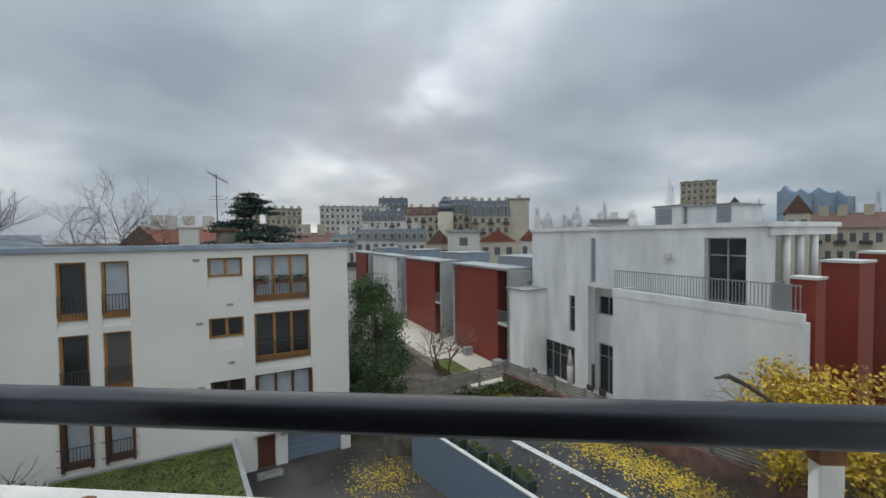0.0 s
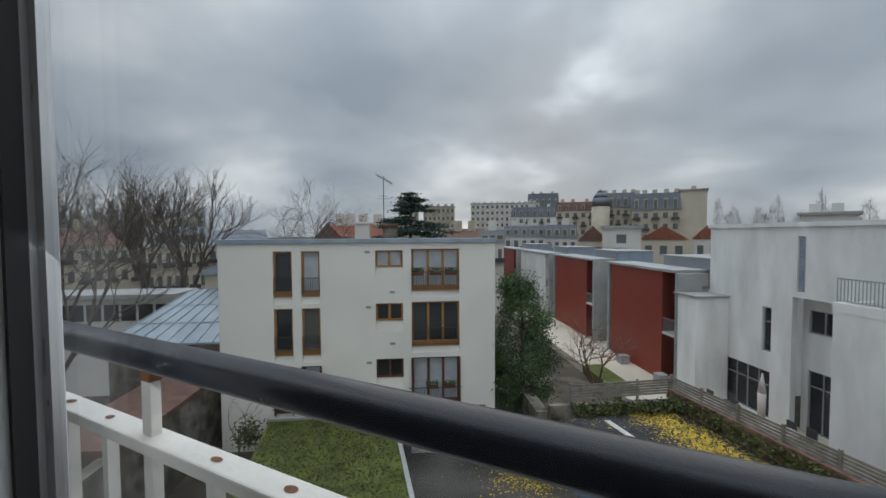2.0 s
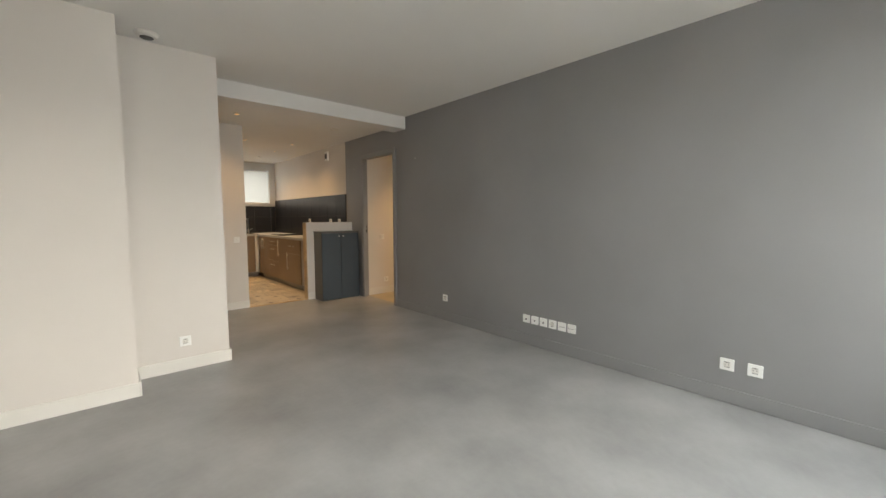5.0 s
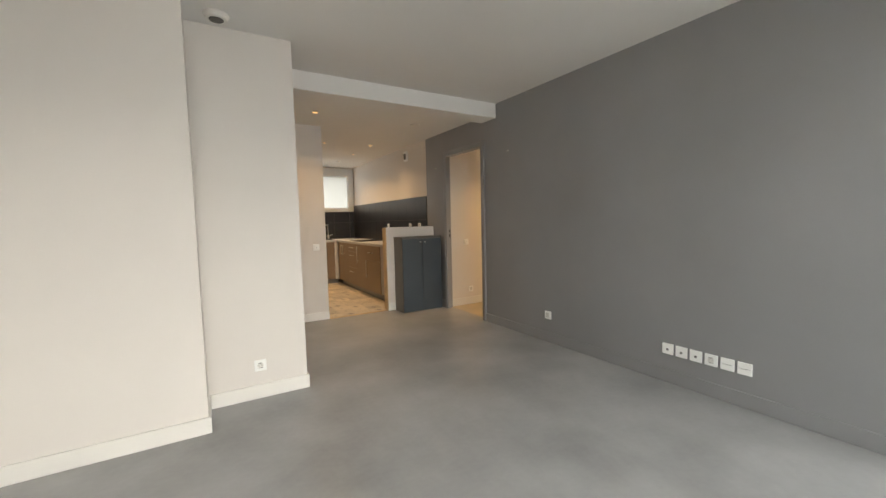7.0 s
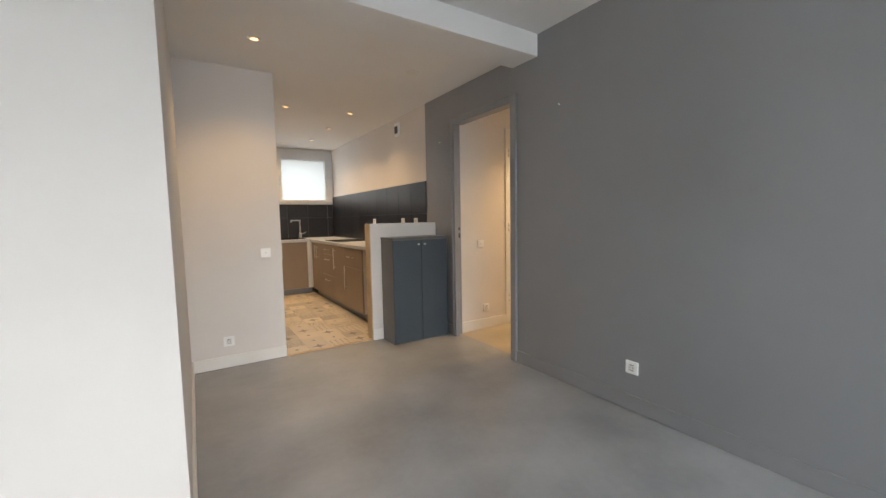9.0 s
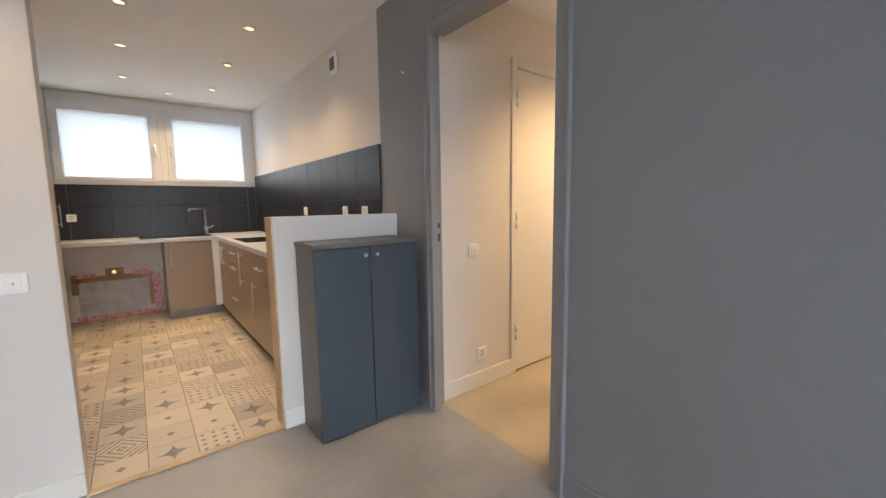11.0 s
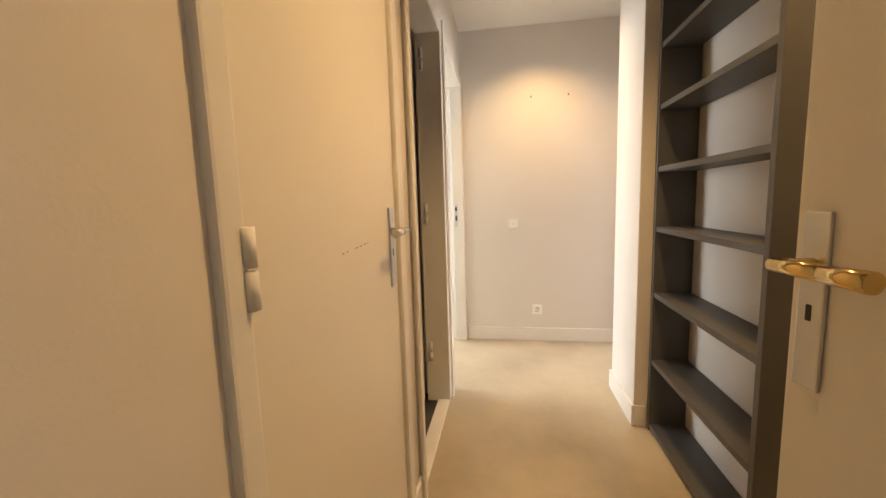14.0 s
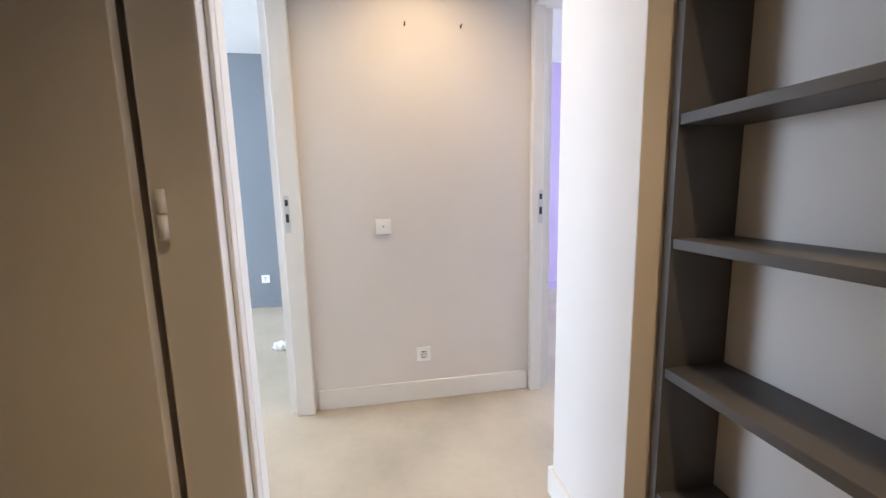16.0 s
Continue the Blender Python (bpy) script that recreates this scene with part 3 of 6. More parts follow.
for k in range(30):
    x = -1.91 + 0.1255 * k
    if min(abs(x - p) for p in (-1.98, -1.09, -0.165, 0.765, 1.72)) > 0.04:
        part("baluster", bx(x - 0.0075, 0.1925, 0.1, x + 0.0075, 0.2075, 1.046), RAIL_WHITE, rl)
        bm = bmesh.new()
        bmesh.ops.create_circle(bm, cap_ends=True, radius=0.008, segments=9, matrix=Matrix.Translation((x + random.uniform(-.004, .004), 0.2, 1.0636)) @ Matrix.Diagonal((random.uniform(1, 1.9), random.uniform(0.5, 0.9), 1, 1)))
        part("rust_spot", bm, RUST, rl, "rust blister on the rail")


# ---- sockets and switches ----
def socket(name, p, n, label, kind="socket", group=""):
    """A plate of 8 cm on a wall: p is its middle, n the wall's normal (along x or y)."""
    m = Matrix.Translation(p) @ Vector(n).to_track_quat("Z", "Y").to_matrix().to_4x4()
    s = thing(name, (0, 0, 0), label, "switch" if kind == "switch" else "socket", group=group, m=m)
    part("plate", bx(-0.04, -0.04, 0.0, 0.04, 0.04, 0.011, bevel=0.004), SOCKET, s)
    if kind == "switch":
        part("rocker", bx(-0.023, -0.023, 0.011, 0.023, 0.023, 0.016, bevel=0.002), SOCKET, s)
        part("marker", bx(-0.003, -0.005, 0.0161, 0.003, 0.005, 0.0168), GALV, s)
    elif kind == "socket":
        bm = bmesh.new()
        bmesh.ops.create_circle(bm, cap_ends=True, radius=0.021, segments=24, matrix=Matrix.Translation((0, 0, 0.0114)))
        part("recess", bm, TRIM, s)
        bm = bmesh.new()
        for x, y in ((-0.0095, 0), (0.0095, 0), (0, 0.013)):
            bmesh.ops.create_circle(bm, cap_ends=True, radius=0.0032, segments=10, matrix=Matrix.Translation((x, y, 0.0119)))
        part("pin_hole", bm, HOLE, s)
        for y in (0.017, -0.017):
            part("rim", bx(-0.016, y - 0.0015, 0.0113, 0.016, y + 0.0015, 0.0135), HOLE, s)
    elif kind == "jack":
        part("jack_hole", bx(-0.008, -0.012, 0.011, 0.008, 0.003, 0.0118), HOLE, s)
    else:
        part("seam", bx(-0.03, -0.001, 0.011, 0.03, 0.001, 0.0116), HOLE, s)
    return s


socket("wall_socket", (WX, -4.04, 0.275), (1, 0, 0), "single white wall socket on the grey wall")
for k, kd in enumerate(("jack", "jack", "jack", "socket", "blank", "blank")):
    socket("wall_socket", (WX, -2.845 + 0.0975 * k, 0.255), (1, 0, 0), "white plate in a row on the grey wall", kd, "row of wall plates")
for y in (-1.215, -1.065):
    socket("wall_socket", (WX, y, 0.262), (1, 0, 0), "white wall socket of a pair on the grey wall", "socket", "pair of sockets")
socket("wall_socket", (0.57, -4.31, 0.24), (0, 1, 0), "white wall socket above white skirting")
socket("light_switch", (-0.34, -6.36, 0.945), (0, 1, 0), "white light switch on the white wall end", "switch")
socket("wall_socket", (-0.02, -6.36, 0.22), (0, 1, 0), "white wall socket near the kitchen opening")
socket("light_switch", (-2.41, -6.0, 0.93), (0, 1, 0), "white light switch on the hall wall", "switch")
socket("wall_socket", (-2.48, -6.0, 0.23), (0, 1, 0), "white wall socket low on the hall wall")
socket("light_switch", (-5.6, -5.59, 0.98), (1, 0, 0), "white light switch on the hall end wall", "switch")
socket("wall_socket", (-5.6, -5.40, 0.265), (1, 0, 0), "white wall socket on the hall end wall")
socket("wall_socket", (-0.2, -9.905, 1.14), (0, 1, 0), "white wall socket on black tiles")
for y in (-6.72, -7.05, -7.95):
    socket("wall_socket", (WX + 0.016, y, 1.18), (1, 0, 0), "white wall socket on black tiles", "socket", "worktop sockets")
socket("wall_socket", (-7.76, -6.78, 0.3), (1, 0, 0), "white wall socket on the blue-grey wall")
for y in (-5.445, -5.163):
    single("nail", rod((-5.6, y, 1.965), (-5.575, y, 1.972), 0.004, sides=6), IRON, (-5.6, y, 1.96), "small dark nail stuck in the white wall", "nail", "nails")
for x, y, z, n in ((-2.04, -4.62, 2.0, "nail"), (-2.04, -6.2, 2.0, "nail")):
    single(n, rod((WX, y, z), (WX + 0.015, y, z + 0.004), 0.004, sides=6), TRIM, (WX, y, z), "small pale nail stuck in the grey wall", "nail", "nails")

# ceiling fittings
for x, y, z in SPOTS:
    s = thing("ceiling_spotlight", (x, y, z), "lit round recessed spotlight with a warm glow", "spotlight", group="ceiling spotlights")
    bm = bmesh.new()
    bmesh.ops.create_cone(bm, cap_ends=False, segments=24, radius1=0.029, radius2=0.046, depth=0.008, matrix=Matrix.Translation((x, y, z - 0.004)))
    part("ring", bm, ALU, s)
    bm = bmesh.new()
    bmesh.ops.create_circle(bm, cap_ends=True, radius=0.029, segments=24, matrix=Matrix.Translation((x, y, z - 0.003)))
    part("bulb", bm, BULB, s, "glowing warm bulb").visible_shadow = False
v = thing("ceiling_vent", (0.72, -4.15, H), "round white ceiling outlet with a dark centre", "vent")
part("ring", rod((0.72, -4.15, H), (0.72, -4.15, H - 0.03), 0.075, 0.06, 28), TRIM, v)
part("dark_centre", rod((0.72, -4.15, H - 0.0301), (0.72, -4.15, H - 0.034), 0.042, 0.04, 24), HOLE, v)
v = thing("wall_vent", (WX, -7.16, 2.3), "oval white wall vent in the kitchen", "vent")
part("cover", bx(WX, -7.22, 2.24, WX + 0.03, -7.10, 2.40, bevel=0.014), SOCKET, v)
part("grille", bx(WX + 0.03, -7.20, 2.27, WX + 0.034, -7.12, 2.36, bevel=0.0015), HOLE, v)
v = thing("ceiling_vent", (-1.49, -5.75, HK), "small flat round ceiling cover", "vent")
part("cover", rod((-1.49, -5.75, HK), (-1.49, -5.75, HK - 0.012), 0.06, 0.055, 24), TRIM, v)


# ---- doors ----
def door_frame(name, material, label, rows):
    return structure(name, boxes(*rows, bevel=0.006), material, label, "door frame")


def lever(parent, p, n, along, material, plate=0.24, plate_material=None):
    """A door handle: a long plate on the leaf, a neck and a lever that points along."""
    p, n, along = Vector(p), Vector(n).normalized(), Vector(along).normalized()
    bm = box(bmesh.new(), -0.019, -plate / 2 - 0.03, 0, 0.019, plate / 2 - 0.03, 0.007, bevel=0.003, m=Matrix.Translation(p) @ n.to_track_quat("Z", "Y").to_matrix().to_4x4())
    pl = part("handle_plate", bm, plate_material or material, parent)
    a, b = p + Vector((0, 0, 0.02)) + n * 0.006, p + Vector((0, 0, 0.02)) + n * 0.05
    bm = rod(a, b, 0.009, 0.009, 12)
    tube(bm, b - along * 0.012, b + along * 0.06, 0.0095, 0.011, 12)
    tube(bm, b + along * 0.06, b + along * 0.115, 0.011, 0.0125, 12)
    part("lever", bm, material, pl)
    part("keyhole", box(bmesh.new(), -0.004, -0.011, 0.0071, 0.004, 0.011, 0.0078, m=Matrix.Translation(p + Vector((0, 0, -0.045))) @ n.to_track_quat("Z", "Y").to_matrix().to_4x4()), GASKET, pl)


def hinges(parent, x, y, material, zs=(0.25, 1.05, 1.87), r=0.0105, h=0.11):
    for z in zs:
        bm = rod((x, y, z), (x, y, z + h * 0.48), r, r, 10)
        tube(bm, (x, y, z + h * 0.52), (x, y, z + h), r, r, 10)
        part("hinge", bm, material, parent)


door_frame("door_frame_living", GREY_GLOSS, "grey painted steel frame of the hall doorway",
           [(-2.075, -5.985, 0.0, -2.03, -5.92, 2.185), (-2.135, -5.985, 0.0, -2.076, -5.962, 2.185), (-2.135, -5.115, 0.0, -2.03, -5.06, 2.185), (-2.135, -5.92, 2.13, -2.03, -5.115, 2.185)])
bm = bmesh.new()
box(bm, -2.024, -5.972, 0, -2.049, -5.955, 2.197, bevel=0.004), box(bm, -2.024, -5.065, 0, -2.049, -5.048, 2.197, bevel=0.004), box(bm, -2.024, -5.955, 2.18, -2.049, -5.065, 2.197, bevel=0.004)
structure("trim_living_door", bm, GREY_GLOSS, "grey moulding round the doorway", "trim")
st = thing("strike_plate", (-2.1, -5.885, 1.0), "worn metal strike plate in the grey door jamb", "strike plate")
part("plate", bx(-2.122, -5.962, 0.95, -2.092, -5.960, 1.15), GREY_GLOSS, st)
for a, b in ((1.085, 1.115), (1.01, 1.055)):
    part("latch_hole", bx(-2.116, -5.960, a, -2.098, -5.9585, b), GASKET, st)
ang = math.degrees(math.atan2(-5.255 + 5.135, -2.97 + 2.16))
ld = thing("door_1", (0, 0, 0), "cream painted door standing open into the hall, brass lever", "door", kind="structure", m=pose(-2.165, -5.135, 0.008, 0, 0, ang))
part("leaf", bx(0.0, -0.038, 0.0, 0.81, 0.0, 2.10, bevel=0.003), DOORW, ld)
lever(ld, (0.775, 0.0005, 1.06), (0, 1, 0), (-1, 0, 0), BRASS, 0.24, ALU)
lever(ld, (0.775, -0.0385, 1.06), (0, -1, 0), (-1, 0, 0), BRASS, 0.24, ALU)
part("latch", bx(0.8095, -0.028, 0.97, 0.8115, -0.01, 1.12), BRASS, ld)

d2 = thing("door_2", (-2.81, -6.0, 0.0), "closed cream painted cupboard door with scuff and steel lever", "door", kind="structure")
part("leaf", bx(-3.563, -6.035, 0.012, -2.817, -6.0, 2.12, bevel=0.003), DOORW, d2)
lever(d2, (-3.50, -6.0, 1.08), (0, 1, 0), (1, 0, 0), ALU)
hinges(d2, -2.812, -5.984, TRIM)
bm = bmesh.new()
for x, z, w, h in ((-3.14, 1.078, 0.010, 0.003), (-3.165, 1.079, 0.007, 0.0025), (-3.215, 1.081, 0.018, 0.003), (-3.245, 1.082, 0.012, 0.0025), (-3.272, 1.084, 0.014, 0.003), (-3.295, 1.085, 0.010, 0.0025)):
    box(bm, x - w, -5.9995, z, x, -5.9990, z + h)
part("scuff_mark", bm, SCUFF, d2, "dark scuff on the paint")
door_frame("door_frame_cupboard", TRIM, "cream painted moulded door frame", [(-2.813, -6.05, 0, -2.765, -5.985, 2.18), (-3.625, -6.05, 0, -3.566, -5.985, 2.18), (-3.566, -6.05, 2.125, -2.813, -5.985, 2.18)])
door_frame("door_frame_bathroom", TRIM, "white painted moulded bathroom door frame",
           [(-3.806, -6.124, 0, -3.75, -5.985, 2.13), (-4.58, -6.124, 0, -4.522, -5.985, 2.13), (-4.522, -6.124, 2.074, -3.806, -5.985, 2.13), (-4.6, -5.985, 0, -4.565, -5.972, 2.15), (-3.765, -5.985, 0, -3.73, -5.972, 2.15)])
d3 = thing("door_3", (0, 0, 0), "white bathroom door standing open into the dark room", "door", kind="structure", m=pose(-4.53, -6.085, 0.012, 0, 0, -87))
part("leaf", bx(0.055, 0.0, 0.0, 0.74, 0.036, 2.03, bevel=0.003), DOORW, d3)
hinges(d3, 0.006, 0.03, TRIM)
door_frame("door_frame_bedroom", TRIM, "white painted frame of the bedroom doorway", [(-4.70, -6.13, 0, -4.64, -5.985, 2.13), (-5.6, -6.08, 0, -5.55, -5.988, 2.13), (-5.55, -6.13, 2.07, -4.70, -5.985, 2.13)])
door_frame("door_frame_small_room", TRIM, "white painted frame of the small room doorway", [(-5.598, -4.79, 0, -5.55, -4.73, 2.13), (-5.55, -4.79, 2.07, -4.91, -4.61, 2.13)])
for nm, y in (("strike_plate", -6.05), ("strike_plate", -4.745)):
    st = thing(nm, (-5.55, y, 1.0), "metal strike plate in a white door jamb", "strike plate", group="strike plates")
    part("plate", bx(-5.5495, y - 0.012, 0.97, -5.548, y + 0.012, 1.15), ALU, st)
    for a, b in ((1.1, 1.13), (1.02, 1.06)):
        part("latch_hole", bx(-5.548, y - 0.007, a, -5.5468, y + 0.007, b), GASKET, st)
bd = thing("door_4", (0, 0, 0), "white bedroom door standing open against the light", "door", kind="structure", m=pose(-4.735, -6.16, 0.01, 0, 0, -91))
part("leaf", bx(0, 0, 0, 0.8, 0.036, 2.04, bevel=0.003), DOORW, bd)
bm = bmesh.new()
bmesh.ops.create_grid(bm, x_segments=7, y_segments=7, size=0.07)
for vtx in bm.verts:
    vtx.co.z = 0.03 + 0.05 * noise.noise(vtx.co * 30) + 0.03 * noise.noise(vtx.co * 70 + Vector((3, 1, 2)))
    vtx.co.xy *= 1 + 0.3 * noise.noise(vtx.co * 40)
bm.transform(Matrix.Translation((-6.55, -6.36, 0.0)))
single("crumpled_plastic", bm, SOCKET, (-6.55, -6.36, 0.0), "crumpled white plastic sheet on the bedroom floor", "plastic sheet")

# ---- bookshelf ----
sh = thing("bookshelf", (-4.0, -4.83, 0), "empty dark grey painted open bookshelf against the white wall", "bookshelf")
part("side_panel", bx(-3.55, -4.95, 0, -3.525, -4.777, 2.46, bevel=0.002), SHELF, sh)
part("side_panel", bx(-4.37, -4.95, 0, -4.345, -4.777, 2.46, bevel=0.002), SHELF, sh)
for z in (0.02, 0.36, 0.70, 1.02, 1.30, 1.58, 1.85, 2.12, 2.40):
    part("shelf", bx(-4.345, -4.945, z - 0.012, -3.55, -4.777, z + 0.012, bevel=0.002), SHELF, sh)
part("plinth", bx(-4.345, -4.93, 0, -3.55, -4.91, 0.007), SHELF, sh)

# ---- kitchen ----
kw = thing("window_5", (-1.05, -10.0, 1.5), "wide white kitchen window with bright frosted panes", "window", kind="structure")
part("window_frame", boxes((-2.05, -10.02, 1.5, -2.0, -9.9, 2.44), (-0.11, -10.02, 1.5, -0.06, -9.9, 2.44), (-2.0, -10.02, 1.5, -0.11, -9.9, 1.54), (-2.0, -10.02, 2.36, -0.11, -9.9, 2.44), (-1.0945, -10.02, 1.54, -1.0255, -9.9, 2.36), bevel=0.005), PVC, kw)
for a, b in ((-2.0, -1.095), (-1.025, -0.115)):
    s = part("sash_frame", boxes((a, -9.99, 1.54, a + 0.09, -9.885, 2.36), (b - 0.07, -9.99, 1.54, b, -9.885, 2.36), (a + 0.09, -9.99, 1.54, b - 0.07, -9.885, 1.58), (a + 0.09, -9.99, 2.27, b - 0.07, -9.885, 2.36), bevel=0.005), PVC, kw)
    part("pane", bx(a + 0.08, -9.945, 1.57, b - 0.06, -9.94, 2.28), FROST, s, "frosted glass bright with daylight").visible_shadow = False
    hx = b - 0.035 if a < -1.5 else a + 0.045
    part("handle", handle_bar(bmesh.new(), (hx, -9.885, 1.95), (0, 1, 0), (0, 0, -1)), PVC, s)


def front(parent, axis, face, a0, a1, z0, z1, material, bar=None, name="door"):
    """A cabinet front lying in the plane axis=face, from a0 to a1, with a bar handle: ('h' or 'v', position, z)."""
    t = 0.018
    if axis == "x":
        f = part(name, bx(face, a0 + 0.0015, z0, face + t, a1 - 0.0015, z1, bevel=0.0015), material, parent)
    elif axis == "-x":
        f = part(name, bx(face - t, a0 + 0.0015, z0, face, a1 - 0.0015, z1, bevel=0.0015), material, parent)
    else:
        f = part(name, bx(a0 + 0.0015, face, z0, a1 - 0.0015, face + t, z1, bevel=0.0015), material, parent)
    if bar:
        way, c, z, ln = bar
        sgn = -1 if axis == "-x" else 1
        o, s = face + sgn * (t + 0.028), face + sgn * t
        def at(u, d, zz):
            return (d, u, zz) if axis != "y" else (u, d, zz)
        e0, e1 = ((c - ln / 2, z), (c + ln / 2, z)) if way == "h" else ((c, z - ln / 2), (c, z + ln / 2))
        bm = rod(at(e0[0], o, e0[1]), at(e1[0], o, e1[1]), 0.006, sides=10)
        for k in (0.12, 0.88):
            u, zz = e0[0] + (e1[0] - e0[0]) * k, e0[1] + (e1[1] - e0[1]) * k
            tube(bm, at(u, s, zz), at(u, o, zz), 0.0045, sides=8)
        part("handle", bm, ALU, f, "steel bar handle")
    return f


XF = -1.47
for nm, y0, y1 in (("drawer", -8.62, -8.05), ("mixed", -8.05, -7.0), ("door", -9.2, -8.62)):
    c = thing("base_cabinet", ((XF + WX) / 2, (y0 + y1) / 2, 0), "taupe kitchen base cabinet with steel bar handles", "cabinet", group="kitchen base cabinets")
    part("body", bx(WX, y0, 0.1, XF, y1, 0.865), TAUPE_SIDE, c)
    part("plinth", bx(WX, y0, 0.0, XF - 0.05, y1, 0.1), TOE, c)
    ym = (y0 + y1) / 2
    if nm == "drawer":
        for a, b in ((0.72, 0.86), (0.42, 0.715), (0.105, 0.415)):
            front(c, "x", XF, y0, y1, a, b, TAUPE, ("h", ym, b - 0.07, 0.2), "drawer")
    elif nm == "mixed":
        front(c, "x", XF, y0, y0 + 0.45, 0.105, 0.86, TAUPE, ("v", y0 + 0.05, 0.68, 0.3))
        front(c, "x", XF, y0 + 0.45, y1, 0.62, 0.86, TAUPE, ("h", y0 + 0.7, 0.75, 0.2), "drawer")
        front(c, "x", XF, y0 + 0.45, y1, 0.105, 0.615, TAUPE, ("v", y0 + 0.5, 0.47, 0.3))
    else:
        front(c, "x", XF, y0, y0 + 0.29, 0.105, 0.86, TAUPE, ("v", y0 + 0.24, 0.72, 0.2))
        front(c, "x", XF, y0 + 0.29, y1, 0.105, 0.86, TAUPE, ("v", y0 + 0.34, 0.72, 0.2))
c = thing("base_cabinet", (-1.2, -9.6, 0), "taupe kitchen base cabinet under the sink", "cabinet", group="kitchen base cabinets")
part("body", bx(-1.47, -9.92, 0.1, -0.95, -9.33, 0.865), TAUPE_SIDE, c)
part("plinth", bx(-1.47, -9.92, 0.0, -0.95, -9.38, 0.1), TOE, c)
front(c, "y", -9.33, -1.40, -0.95, 0.105, 0.86, TAUPE, ("v", -1.0, 0.72, 0.24))
part("filler", bx(-1.47, -9.33, 0.1, -1.405, -9.312, 0.865), TRIM, c, "white corner filler strip")
bm = boxes((WX, -9.92, 0.866, -1.44, -6.44, 0.905), (-1.44, -9.92, 0.866, -0.12, -9.29, 0.905), bevel=0.003)
single("worktop", bm, COUNTER, (-1.7, -9.0, 0.866), "grey laminate worktop in an L shape", "worktop")
sk = thing("sink", (-1.2, -9.62, 0.905), "dark inset sink in the worktop", "sink")
part("rim", boxes((-1.42, -9.85, 0.905, -0.75, -9.82, 0.912), (-1.42, -9.42, 0.905, -0.75, -9.39, 0.912), (-1.42, -9.82, 0.905, -1.39, -9.42, 0.912), (-0.78, -9.82, 0.905, -0.75, -9.42, 0.912)), BLACK, sk)
part("basin", bx(-1.39, -9.82, 0.9052, -0.78, -9.42, 0.908), BLACK, sk)
tp = thing("tap", (-1.42, -9.84, 0.905), "chrome kitchen tap with a flat swivel spout", "tap")
part("body", rod((-1.42, -9.84, 0.905), (-1.42, -9.84, 1.0), 0.025, 0.023, 16), ALU, tp)
part("spout", tube(rod((-1.42, -9.84, 1.0), (-1.42, -9.84, 1.22), 0.011, 0.011, 12), (-1.43, -9.84, 1.215), (-1.24, -9.70, 1.215), 0.011, 0.011, 12), ALU, tp)
part("lever", rod((-1.42, -9.83, 0.96), (-1.50, -9.78, 1.01), 0.008, 0.007, 10), ALU, tp)
part("nozzle", rod((-1.245, -9.704, 1.215), (-1.245, -9.704, 1.18), 0.012, 0.012, 12), ALU, tp)
hb = thing("hob", (-1.75, -8.3, 0.905), "black glass-ceramic hob set in the worktop", "hob")
part("plate", bx(-2.0, -8.62, 0.905, -1.5, -8.04, 0.911, bevel=0.002), BLACK, hb)
# bare niche for an appliance
ni = thing("covered_pipe_opening", (-0.5, -9.9, 0.0), "plastic sheet taped over an opening with brown and red tape", "plastic sheet")
part("sheet", bx(-0.83, -9.917, 0.02, -0.18, -9.908, 0.47), FILM, ni, "wrinkled clear plastic film")
part("brown_tape", boxes((-0.86, -9.908, 0.43, -0.15, -9.904, 0.49), (-0.86, -9.908, 0.1, -0.80, -9.904, 0.43), (-0.19, -9.908, 0.3, -0.13, -9.904, 0.52), (-0.58, -9.908, 0.47, -0.42, -9.903, 0.57)), TAPE_B, ni)
for strip in ((-0.92, -9.907, 0.02, -0.84, -9.9025, 0.47), (-0.9, -9.904, 0.0, -0.15, -9.901, 0.05), (-0.82, -9.904, 0.47, -0.66, -9.901, 0.53), (-0.34, -9.904, 0.48, -0.18, -9.901, 0.52)):
    part("red_tape", bx(*strip), TAPE_R, ni, "red and white printed tape")
part("pipe_stub", rod((-0.5, -9.905, 0.52), (-0.5, -9.84, 0.53), 0.02, 0.02, 14), BRASS, ni)
socket("wall_socket", (-0.97, -9.90, 0.56), (0, 1, 0), "socket plate low in the bare niche", "blank")
